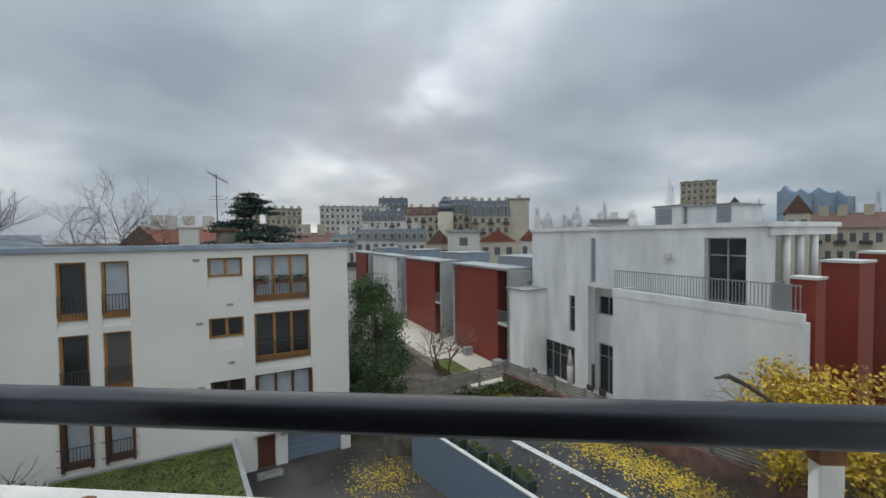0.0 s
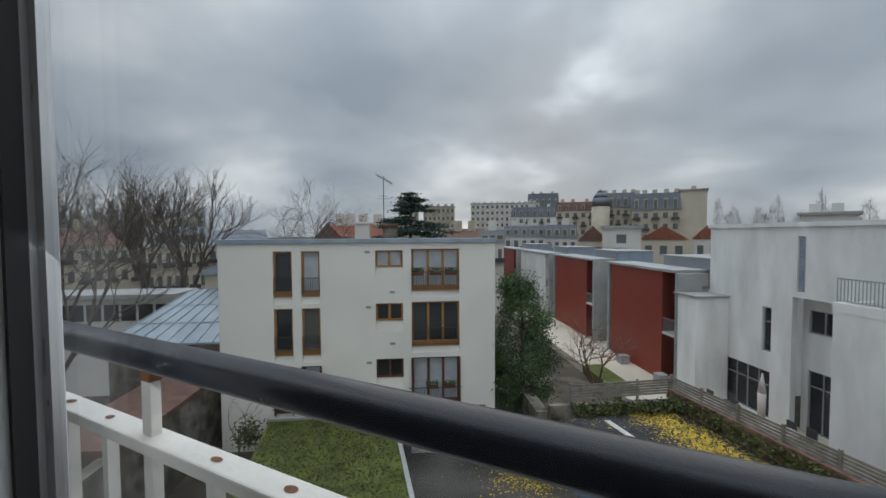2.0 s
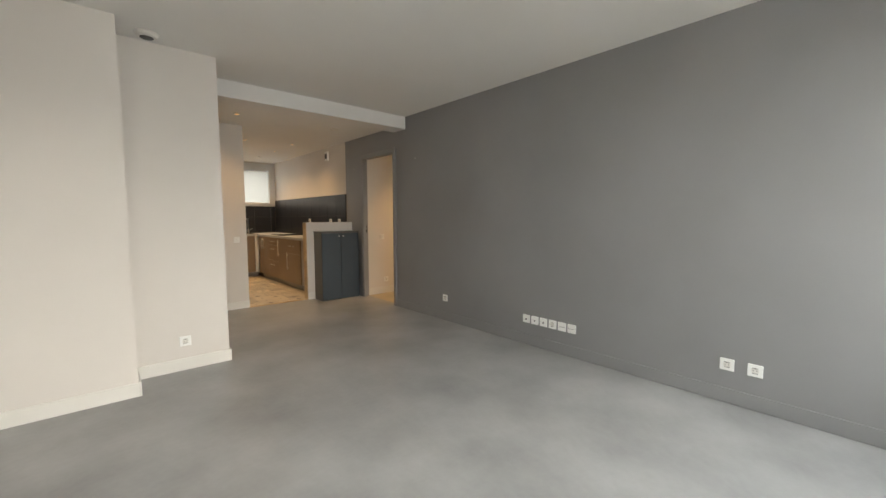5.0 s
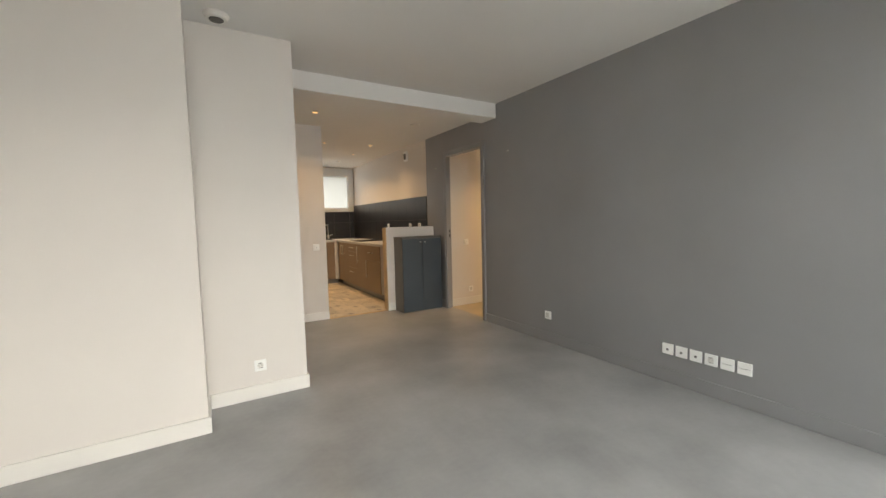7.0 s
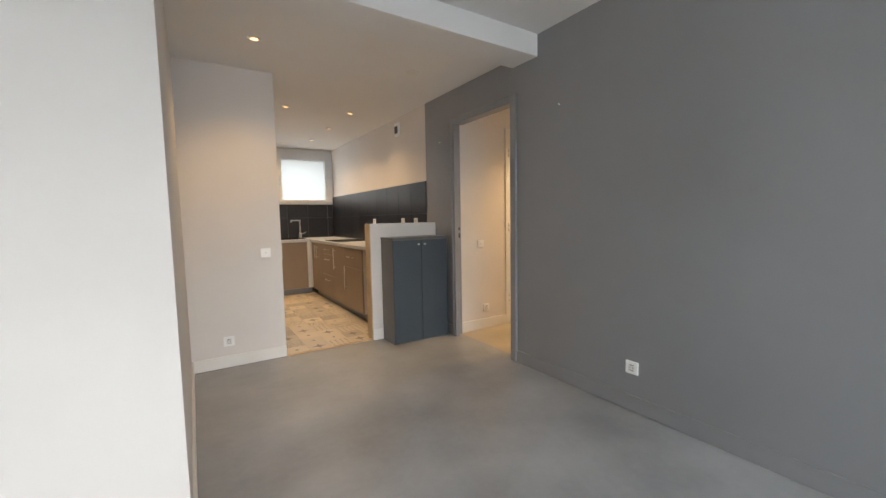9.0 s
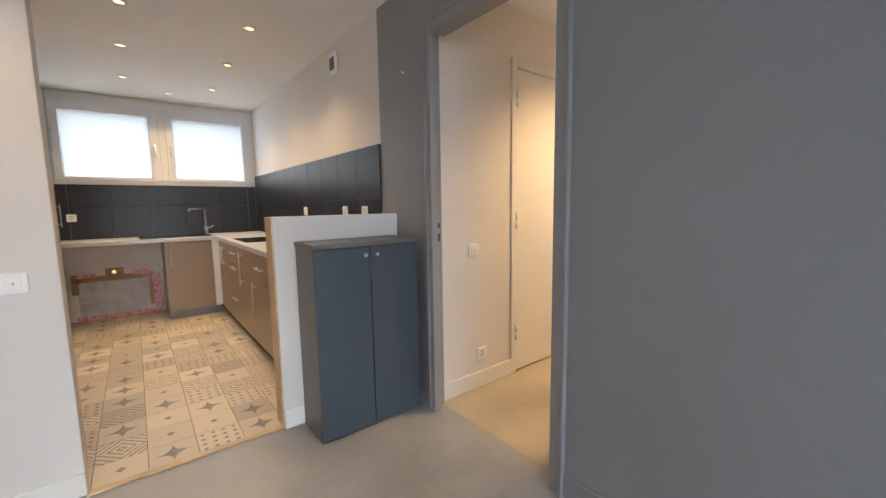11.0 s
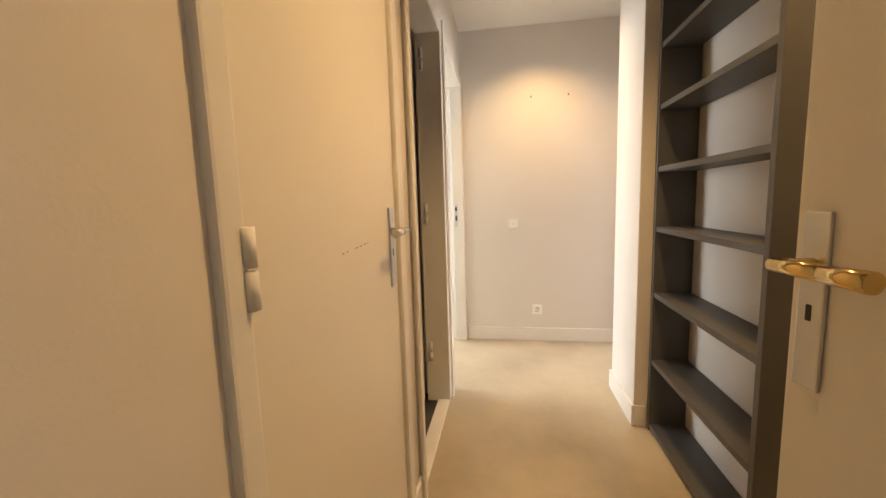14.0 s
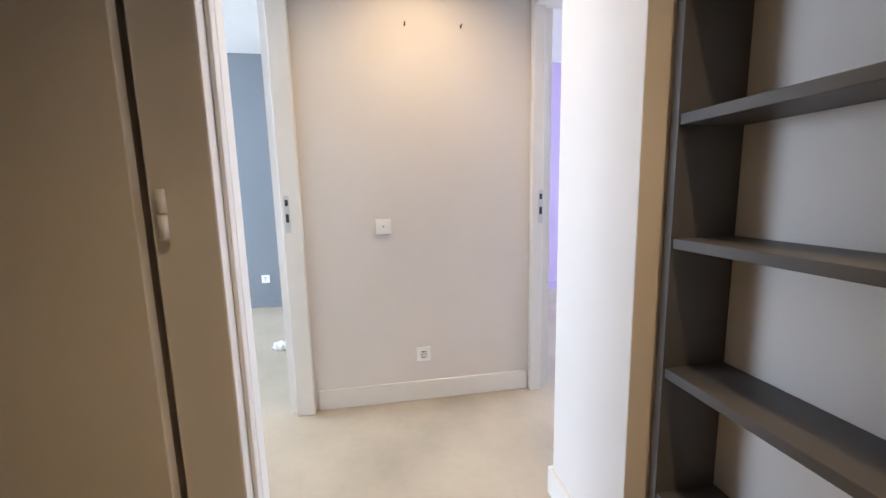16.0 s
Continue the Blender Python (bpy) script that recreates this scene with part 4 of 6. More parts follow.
# tall units
for k, (y0, y1) in enumerate(((-9.9, -9.25), (-9.25, -8.6), (-8.6, -7.95), (-7.95, -7.3), (-7.3, -6.65))):
    tc = thing("tall_cabinet", (0.2, (y0 + y1) / 2, 0), "tall taupe kitchen unit with steel bar handles", "cabinet", group="tall kitchen units")
    part("body", bx(-0.08, y0, 0.1, 0.5, y1, 2.44), TAUPE_SIDE, tc)
    part("plinth", bx(-0.03, y0, 0, 0.5, y1, 0.1), TOE, tc)
    rows = ((0.105, 0.36, "h"), (0.365, 0.88, "v"), (1.96, 2.43, "v")) if k == 1 else ((0.105, 0.88, "v"), (0.885, 1.45, "v"), (1.455, 2.43, "v"))
    for a, b, w in rows:
        front(tc, "-x", -0.08, y0, y1, a, b, TAUPE_SIDE if b > 2 else TAUPE, (w, (y0 + y1) / 2 if w == "h" else y0 + 0.06, (a + b) / 2, 0.24))
    if k == 1:
        # no recess is cut: a dark brown sheet stands for the niche's shade
        part("oven_niche_sheet", bx(-0.082, y0 + 0.03, 1.5, -0.079, y1 - 0.03, 1.93), BROWNW, tc, "flat dark sheet in place of the shaded oven niche")
        part("oven", bx(-0.1, y0 + 0.02, 0.89, -0.08, y1 - 0.02, 1.46, bevel=0.004), BLACK, tc, "black glass oven front")

# cabinet before the low wall
cb = thing("low_cabinet", (-1.7, -6.16, 0), "blue-grey lacquered two-door cabinet against the low wall", "cabinet")
part("body", bx(-2.0, -6.305, 0.0, -1.395, -6.05, 1.012), SLATE_TOP, cb)
part("top", bx(-2.003, -6.307, 1.012, -1.39, -6.03, 1.035, bevel=0.002), SLATE_TOP, cb)
for a, b, kx in ((-1.998, -1.702, -1.735), (-1.696, -1.395, -1.665)):
    f = part("door", bx(a, -6.05, 0.012, b, -6.03, 1.008, bevel=0.002), SLATE, cb)
    part("knob", rod((kx, -6.03, 0.965), (kx, -6.012, 0.965), 0.007, 0.010, 14), ALU, f, "small round steel knob")

# ---- outdoors: ground, courtyard, garage deck ----
G = -9.5
structure("ground", bx(-1500, -1500, G - 0.6, 1500, 1500, G - 0.02), SOIL, "dark earth and leaf litter between the buildings", "ground")
structure("pavement_court", bx(-5.2, -30, G - 0.2, 2.4, 0.0, G), COURT, "stained concrete courtyard before the garage doors", "pavement", m=SITE)
structure("house_own_front", boxes((-14, 0.14, -11, -2.42, 0.5, 5), (2.02, 0.14, -11, 14, 0.5, 5), (-2.42, 0.14, 2.96, 2.02, 0.5, 5), (-2.42, 0.14, -11, 2.02, 0.5, -0.42)), RENDER_A, "pale facade of the block the flat is in", "facade")


def leaves(name, spots, size, material, label, category, m=None, base=(0, 0, 0), flat=False):
    """Many small leaf quads in one object."""
    vs, fs = [], []
    for p in spots:
        a, b = Vector((random.gauss(0, 1), random.gauss(0, 1), 0.12 * random.gauss(0, 1) if flat else random.gauss(0, 1))).normalized(), Vector((random.gauss(0, 1), random.gauss(0, 1), 0.12 * random.gauss(0, 1) if flat else random.gauss(0, 1)))
        b = (b - a * a.dot(b)).normalized()
        s = size * random.uniform(0.6, 1.3)
        p = Vector(p)
        k = len(vs)
        vs += [p - a * s, p + b * s * 0.6, p + a * s, p - b * s * 0.6]
        fs.append((k, k + 1, k + 2, k + 3))
    me = bpy.data.meshes.new(name)
    me.from_pydata([tuple(v - Vector(base)) for v in vs], [], fs)
    me.materials.append(material)
    return me


def stuff(name, me, base, label, category, m=None):
    ob = new(name, me)
    ob.matrix_basis = (m or Matrix()) @ Matrix.Translation(base)
    return tagged(ob, label, category, "", "stuff")


# lawn on the raised garden roof, with kerb
lawn = [(-11.4, -0.35), (-9.6, -14), (-3.4, -14), (-5.35, -0.35)]
structure("lawn_bed", prism(lawn, G - 0.1, -7.85), GRASS, "mown lawn on a raised bed with fallen leaves", "lawn", m=SITE)
blades = []
for k in range(9000):
    v = -0.5 - 9 * random.random() ** 1.3
    f = -v / 14
    blades.append((random.uniform(-11.3 + f * 1.8, -5.45 + f * 1.95), v, -7.84 + random.uniform(0, 0.03)))
stuff("lawn_grass", leaves("lawn_grass", blades, 0.05, BLADE, "", ""), (0, 0, 0), "short green grass tufts", "grass", SITE)
fallen = [(random.uniform(-9.5, -5.2), -0.8 - 7 * random.random(), -7.825) for k in range(420)]
stuff("fallen_leaves_lawn", leaves("fallen_leaves", fallen, 0.045, TWIG, "", "", flat=True), (0, 0, 0), "brown fallen leaves on the lawn", "leaves", SITE)
structure("trim_lawn_kerb", boxes((-5.36, -0.3, G, -5.2, 0.0, -7.76), (-11.5, -0.34, G, -5.36, -0.2, -7.76)), CONC, "pale kerb along the lawn", "kerb", m=SITE)
structure("trim_lawn_side", prism([(-5.38, -0.3), (-3.45, -14), (-3.27, -14), (-5.2, -0.3)], G, -7.76), CONC, "pale retaining kerb beside the lawn", "kerb", m=SITE)

# garage with the parking deck on top
DZ = -7.3


def edge(v):
    """The deck's slanting front edge."""
    return 2.12 + 0.215 * (-3.35 - v)


deck = [(2.2, -3.3), (edge(-26) + 0.08, -26), (13.2, -26), (10.0, -12), (8.4, -1.7), (3.4, -2.2)]
structure("garage_deck", prism(deck, G - 0.1, DZ), ASPHALT, "worn asphalt deck strewn with yellow leaves", "parking deck", m=SITE)
structure("garage_wall", prism([(2.1, -3.3), (edge(-26), -26), (edge(-26) + 0.1, -26), (2.2, -3.3)], G, DZ + 0.12), BLUEDOOR, "blue-grey painted garage wall", "wall", m=SITE)
structure("trim_deck_edge", prism([(2.07, -3.25), (edge(-26) - 0.03, -26), (edge(-26) + 0.13, -26), (2.23, -3.25)], DZ + 0.12, DZ + 0.17), PALE, "pale metal edge of the deck", "trim", m=SITE)
structure("road_line", prism([(4.45, -2.9), (8.03, -20), (8.3, -20), (4.73, -2.9)], DZ, DZ + 0.006), LINE, "worn white painted parking line", "road marking", m=SITE)
pts = []
for k in range(9500):
    v = -2.2 - 15 * random.random()
    c = 7.0 + (-v - 2.5) * 0.19
    u = random.gauss(c, 0.62)
    if random.random() < 0.25:
        u = random.uniform(edge(v) + 0.3, 9.5)
        if random.random() < 0.55:
            continue
    if edge(v) < u < 8.25 - 0.17 * (v + 2):
        pts.append((u, v, DZ + 0.012))
stuff("fallen_leaves", leaves("fallen_leaves", pts, 0.055, LEAF_Y, "", "", flat=True), (0, 0, 0), "carpet of fallen yellow leaves on the deck", "leaves", SITE)
pts = [(random.gauss(0.8, 0.9), random.gauss(-3.2, 0.8), G + 0.01) for k in range(900)]
stuff("fallen_leaves_court", leaves("fallen_leaves", pts, 0.05, LEAF_Y, "", "", flat=True), (0, 0, 0), "scattered yellow leaves in the court", "leaves", SITE)
for k, (u, v) in enumerate(((3.1, -6.0), (3.35, -7.15), (3.6, -8.3), (3.85, -9.4))):
    p = thing("planter", (u, v, DZ), "dark rectangular planter with low green plants on the deck", "planter", group="planters on the deck", m=SITE)
    part("trough", boxes((u - 0.2, v - 0.42, DZ, u + 0.2, v + 0.42, DZ + 0.42), bevel=0.03), PLANTER, p)
    bm = bmesh.new()
    me = leaves("plants", [(u + random.uniform(-.15, .15), v + random.uniform(-.36, .36), DZ + 0.42 + random.uniform(0, .07)) for _ in range(300)], 0.04, BLADE, "", "", base=(u, v, DZ))
    o = new("plants", me)
    o.parent = p
# moss strip, brick wall and slatted fence behind the deck
structure("wall_brick", prism([(8.5, -1.6), (10.0, -12), (13.3, -26), (13.6, -26), (10.3, -12), (8.8, -1.6)], G, -6.5), BRICKW, "old brick boundary wall with worn render", "wall", m=SITE)
structure("wall_court_rubble", boxes((2.2, -2.1, G, 8.6, -1.8, -6.9), (1.6, -2.0, G, 2.2, 6, -7.2)), RUBBLE, "old rubble wall at the back of the court", "wall", m=SITE)
pts = [(random.uniform(3.3, 8.4), random.gauss(-2.35, 0.22), -6.9 + random.uniform(-0.35, 0.12)) for k in range(1500)]
pts += [(8.35 + 0.15 * (-v - 2) + random.gauss(0, 0.2), v, -6.85 + random.uniform(-0.3, 0.35)) for v in [random.uniform(-9, -2) for k in range(1500)]]
stuff("ivy_strip", leaves("ivy_strip", pts, 0.08, MOSS, "", ""), (0, 0, 0), "mossy ivy and weeds along the walls", "ivy", SITE)
fn = thing("slatted_fence", (6, -1.6, -6.9), "weathered grey slatted wooden fence on the wall", "fence", m=SITE)
run = [(3.3, -1.9), (8.6, -1.55)]
run2 = [(8.66, -1.6), (10.15, -12), (11.6, -18)]


def fence_run(a, b, z, n):
    a, b = Vector(a), Vector(b)
    d = (b - a).normalized()
    nrm = Vector((-d.y, d.x)) * 0.015
    for k in range(n):
        q = [a - nrm, b - nrm, b + nrm, a + nrm]
        part("slat", prism([tuple(x) for x in q], z + 0.13 * k, z + 0.13 * k + 0.1), FENCEW, fn)
    cnt = max(2, int((b - a).length / 1.7))
    for k in range(cnt + 1):
        c = a + (b - a) * (k / cnt)
        part("post", bx(c.x - 0.05, c.y - 0.05, z - 0.2, c.x + 0.05, c.y + 0.05, z + 0.13 * n + 0.06), FENCEW, fn)


fence_run(run[0], run[1], -6.75, 6)
fence_run(run2[0], run2[1], -6.5, 5)
fence_run(run2[1], run2[2], -6.5, 5)


# ---- the white block of flats with wooden windows ----
ha = thing("apartment_block", (-7, 4, G), "white rendered three-storey block with varnished wooden windows", "building", m=SITE)
R = 0.3
holes = []
WIN = []
for k, (z0, z1) in enumerate(((-1.78, 0.52), (-4.75, -2.35), (-7.7, -5.28))):
    WIN.append((-11.17, -10.25, z0, z1, 1, "dark" if k < 2 else "curtain"))
    WIN.append((-9.81, -8.9, z0, z1, 1, "curtain" if k != 1 else "shutter"))
for k, (z0, z1) in enumerate(((-0.31, 0.53), (-3.07, -2.17), (-6.02, -5.03))):
    WIN.append((-6.15, -4.76, z0, z1, 2, "dark" if k else "curtain"))
for k, (z0, z1) in enumerate(((-1.57, 0.59), (-4.45, -2.12), (-7.52, -5.01))):
    WIN.append((-4.33, -1.86, z0, z1, 3, "curtain" if k != 1 else "dark"))
WIN.append((-4.38, -3.54, -9.5, -7.95, 0, "door"))
WIN.append((-3.02, -0.48, -9.5, -7.62, 0, "garage"))


def wall_with_holes(u0, u1, z0, z1, holes, t=R, v=0.0):
    """A facade in the plane v with rectangular openings, cut as strips."""
    bm = bmesh.new()
    us = sorted({u0, u1, *[h[0] for h in holes], *[h[1] for h in holes]})
    for a, b in zip(us, us[1:]):
        cut = sorted([(h[2], h[3]) for h in holes if h[0] < (a + b) / 2 < h[1]])
        z = z0
        for c, d in cut:
            if c > z:
                box(bm, a, v, z, b, v + t, c)
            z = max(z, d)
        if z < z1:
            box(bm, a, v, z, b, v + t, z1)
    bmesh.ops.remove_doubles(bm, verts=bm.verts, dist=0.0005)
    return bm


DROP = {1: 0.34, 2: 0.55, 3: 0.3, 0: 0.0}
part("wall", wall_with_holes(-13.78, 0, G, 0.9, [(a, b, z0 - DROP[n], z1) for a, b, z0, z1, n, _ in WIN]), RENDER_A, ha)
part("side_wall", boxes((-13.78, R, G, -13.5, 9, 0.9), (-0.28, R, G, 0, 9, 0.9), (-13.5, 8.7, G, -0.28, 9, 0.9)), RENDER_A, ha)
part("roof", bx(-13.5, R, 0.5, -0.28, 8.7, 0.7), ROOFGRIT, ha)
part("coping", bx(-13.86, -0.1, 0.9, 0.06, 0.35, 1.13, bevel=0.02), ZINC, ha, "blue-grey metal roof edge")
# dark sheet added behind the facade in place of the unlit rooms
part("dark_backing", bx(-13.4, 0.55, G, -0.3, 0.6, 0.5), HOLE, ha)
for u0, u1, z0, z1, n, look_ in WIN:
    if look_ == "door":
        d = part("door", bx(u0 + 0.05, 0.22, z0, u1 - 0.05, 0.27, z1 - 0.04, bevel=0.01), BROWNW, ha, "brown wooden entrance door")
        part("door_surround", boxes((u0, 0.2, z0, u0 + 0.05, 0.28, z1), (u1 - 0.05, 0.2, z0, u1, 0.28, z1), (u0 + 0.05, 0.2, z1 - 0.04, u1 - 0.05, 0.28, z1)), PALE, d)
        continue
    if look_ == "garage":
        d = part("garage_door", bx(u0, 0.2, z0, u1, 0.26, z1), BLUEDOOR, ha, "blue-grey garage door")
        for k in range(5):
            part("groove", bx(u0 + 0.03, 0.196, z0 + 0.3 * (k + 1), u1 - 0.03, 0.199, z0 + 0.3 * (k + 1) + 0.02), ZINC, d)
        continue
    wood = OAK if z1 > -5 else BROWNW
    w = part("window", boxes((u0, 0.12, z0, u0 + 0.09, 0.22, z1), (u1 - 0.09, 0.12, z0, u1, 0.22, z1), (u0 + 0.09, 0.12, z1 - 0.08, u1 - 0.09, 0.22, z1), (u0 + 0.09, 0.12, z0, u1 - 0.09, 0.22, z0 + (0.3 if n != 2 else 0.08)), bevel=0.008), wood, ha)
    for k in range(n):
        a = u0 + 0.09 + (u1 - u0 - 0.18) * k / n
        b = u0 + 0.09 + (u1 - u0 - 0.18) * (k + 1) / n
        if k:
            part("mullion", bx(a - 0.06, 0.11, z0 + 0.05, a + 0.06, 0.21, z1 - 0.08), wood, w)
        gl = {"curtain": CURTAIN, "dark": DARKGLASS, "shutter": HOLE}[look_]
        part("pane", bx(a + 0.02, 0.19, z0 + 0.05, b - 0.02, 0.21, z1 - 0.05), gl, w)
        if look_ == "curtain":
            for c in range(3):
                x = a + (b - a) * (c + 0.5) / 3
                part("curtain_fold", bx(x - 0.05, 0.186, z0 + 0.3, x - 0.01, 0.189, z1 - 0.1), CURTAIN, w)
        if look_ == "shutter":
            for c in range(int((z1 - z0) / 0.12) - 6):
                part("slat", bx(a, 0.15, z1 - 0.12 * (c + 1), b, 0.17, z1 - 0.12 * c - 0.02), HOLE, w)
    bm = prism([(0.002, z0 - DROP[n]), (0.3, z0 - DROP[n]), (0.3, z0), (0.17, z0)], u0, u1)
    bm.transform(Matrix(((0, 0, 1, 0), (1, 0, 0, 0), (0, 1, 0, 0), (0, 0, 0, 1))))
    part("sill", bm, PALE, w, "sloping white rendered sill")
    if z1 < -4.5 and n != 2:
        for a in (u0 - 0.03, u1 - 0.05):
            part("shutter", bx(a, -0.14, z0 + 0.02, a + 0.08, 0.1, z1, bevel=0.006), BROWNW, w, "dark brown folded shutter")
    if n != 2:
        h = 0.95
        fy = -0.03 if z1 > -5 else -0.16
        x0, x1 = (u0, u1) if z1 > -5 else (u0 - 0.15, u1 + 0.12)
        g = part("guard_rail", boxes((x0, fy, z0 + h, x1, fy + 0.03, z0 + h + 0.03), (x0, fy, z0 + 0.3 if n == 1 else z0 + 0.12, x1, fy + 0.03, z0 + (0.33 if n == 1 else 0.15))), IRON, w)
        cnt = 8 if n == 1 else 20
        for k in range(cnt + 1):
            x = u0 + 0.02 + (u1 - u0 - 0.04) * k / cnt
            part("bar", bx(x - 0.009, fy + 0.005, z0 + 0.13, x + 0.009, fy + 0.023, z0 + h), IRON, g)
for i, (u, z) in enumerate(((-4.0, -0.75), (-3.1, -0.75), (-2.3, -0.75), (-3.3, -6.6), (-2.4, -6.6))):
    p = thing("flower_box", (u, -0.08, z), "flower box with green plants on the window rail", "flower box", group="flower boxes", m=SITE)
    part("box", bx(u - 0.3, -0.2, z, u + 0.3, -0.05, z + 0.16, bevel=0.01), BROWNW, p)
    o = new("plants", leaves("plants", [(u + random.uniform(-.32, .32), -0.13 + random.uniform(-.1, .1), z + 0.15 + random.uniform(0, .24)) for _ in range(160)], 0.05, BLADE, "", "", base=(u, -0.08, z)))
    o.parent = p
for u, z in ((-6.55, 0.45), (-5.3, -1.6), (-6.5, -2.35), (-5.3, -4.25), (-6.5, -5.2), (-5.3, -7.15), (-3.2, -8.05)):
    part("wall_vent", bx(u - 0.13, -0.02, z - 0.06, u + 0.13, 0.0, z + 0.06), CONC, ha)
part("balcony_slab", bx(-4.5, -0.32, -7.72, -1.7, 0.0, -7.56), PALE, ha)
mat_ = single("door_mat", bx(-4.4, -0.95, G, -3.3, -0.3, G + 0.02), ROOFGRIT, (-3.9, -0.6, G), "dark door mat on the court", "door mat", m=SITE)
# roof things
for nm, a, top in (("white", (-7.5, 2.6, -6.7, 3.3), 2.05), ("brick", (-5.95, 2.8, -5.1, 3.5), 1.9)):
    c = thing("chimney", (a[0], a[1], 0.7), f"{nm} chimney stack on the flat roof", "chimney", m=SITE)
    part("stack", bx(a[0], a[1], 0.7, a[2], a[3], top - 0.12, bevel=0.02), PALE if nm == "white" else RUBBLE, c)
    part("cap", bx(a[0] - 0.08, a[1] - 0.08, top - 0.12, a[2] + 0.08, a[3] + 0.08, top, bevel=0.02), PALE if nm == "white" else BROWNW, c)
an = thing("tv_antenna", (-5.88, 3.0, 0.7), "thin metal television antenna on a mast", "antenna", m=SITE)
part("mast", rod((-5.88, 3.0, 0.7), (-5.88, 3.0, 4.7), 0.03, 0.022, 8), IRON, an)
bm = rod((-6.25, 3.0, 4.75), (-5.35, 2.9, 4.25), 0.018, 0.018, 6)
for k in range(8):
    f = k / 7
    x, z = -6.25 + 0.9 * f, 4.75 - 0.5 * f
    tube(bm, (x - 0.08, 2.75, z + 0.14), (x + 0.05, 3.15, z - 0.12), 0.008, sides=4)
part("boom", bm, IRON, an)
bm = bmesh.new()
for z, w in ((3.4, 0.35), (3.55, 0.25)):
    tube(bm, (-5.88 - w, 3.0, z), (-5.88 + w, 3.0, z), 0.012, sides=5)
part("crossbar", bm, IRON, an)


# ---- the white and red houses ----
hb_ = thing("white_house", (18, -4, G), "weathered white rendered house with roof terrace and large dark windows", "building", m=SITE)
BW = [(-2.36, -1.95, -1.65, 1.13), (-0.62, -0.06, -5.2, -2.72), (-0.6, 2.43, -8.85, -6.24)]


def wall_v(v0, v1, z0, z1, u, holes, t=0.3):
    """A facade in the plane u, cut like wall_with_holes; holes are (v0, v1, z0, z1)."""
    bm = wall_with_holes(v0, v1, z0, z1, holes, t)
    bm.transform(Matrix.Translation((u, 0, 0)) @ Matrix(((0, 1, 0, 0), (1, 0, 0, 0), (0, 0, 1, 0), (0, 0, 0, 1))))
    bmesh.ops.reverse_faces(bm, faces=bm.faces)
    return bm


part("wall", wall_v(-1.2, 3.75, G, 1.7, 15.0, BW[1:]), RENDER_B, hb_)
part("wall", wall_v(-11.3, -1.2, -1.95, 1.7, 15.0, [BW[0], (-10.65, -8.9, -1.95, 1.15)]), RENDER_B, hb_)
part("wall", bx(15.0, -1.75, G, 15.3, -1.2, -1.95), RENDER_B, hb_)
part("recess_wall", wall_v(-5.2, -1.5, G, -1.95, 15.9, [(-3.95, -1.8, -3.8, -2.6), (-3.95, -1.8, -8.85, -5.7)]), RENDER_B, hb_)
part("terrace_block", prism([(13.3, -13.2), (14.1, -13.2), (14.4, -12.3), (22, -12.3), (22, -5.1), (13.3, -5.1)], G, -2.0), RENDER_B, hb_, "large plain white wall under the terrace")
part("parapet", boxes((13.28, -13.3, -2.0, 13.5, -5.08, -1.6), (13.5, -5.3, -2.0, 15.0, -5.08, -1.6)), RENDER_B, hb_)
part("terrace_floor", bx(13.5, -12.3, -2.0, 21.6, -5.3, -1.97), CONC, hb_)
part("side_wall", boxes((15.3, 3.45, G, 25, 3.75, 1.7), (15.3, -1.2, -9.5, 15.9, -1.0, -1.95)), RENDER_B, hb_)
part("roof", boxes((14.95, -11.4, 1.7, 21.7, 3.8, 1.8)), ROOFGRIT, hb_)
part("coping", boxes((14.9, -11.5, 1.62, 15.35, 3.85, 1.84), (15.35, -11.5, 1.62, 21.8, -11.1, 1.84)), RENDER_B, hb_)
part("canopy", bx(15.3, -11.4, 1.25, 21.6, -8.5, 1.69), RENDER_B, hb_, "white roof canopy over the terrace")
part("terrace_back_wall", boxes((16.0, -8.8, -1.97, 21.6, -8.5, 1.25), (15.9, -11.28, -1.97, 16.0, -8.5, 1.25), (15.3, -11.28, -1.97, 15.9, -11.0, 1.25)), RENDER_B, hb_)
for a in (16.6, 18.2, 19.8):
    part("terrace_window", bx(a, -8.84, -1.9, a + 1.4, -8.802, 0.7), DARKGLASS, hb_, "dark glass door to the covered terrace")
for u in (17.1, 18.35, 19.75):
    part("column", rod((u, -11.2, -1.97), (u, -11.2, 1.25), 0.16, 0.16, 14), RENDER_B, hb_)
part("terrace_screen", boxes((13.5, -12.28, -1.6, 14.4, -12.24, -0.55), (13.4, -12.9, -1.6, 13.44, -12.28, -0.55)), GALV, hb_, "grey solid end panel of the railing")
w = part("window", boxes((15.1, -2.36, -1.65, 15.25, -2.32, 1.13), (15.1, -1.99, -1.65, 15.25, -1.95, 1.13)), GALV, hb_)
for k in range(11):
    for c in (0, 1):
        part("glass_block", bx(15.08, -2.315 + 0.165 * c, -1.63 + 0.251 * k, 15.2, -2.165 + 0.165 * c, -1.40 + 0.251 * k, bevel=0.02), ZINC, w)
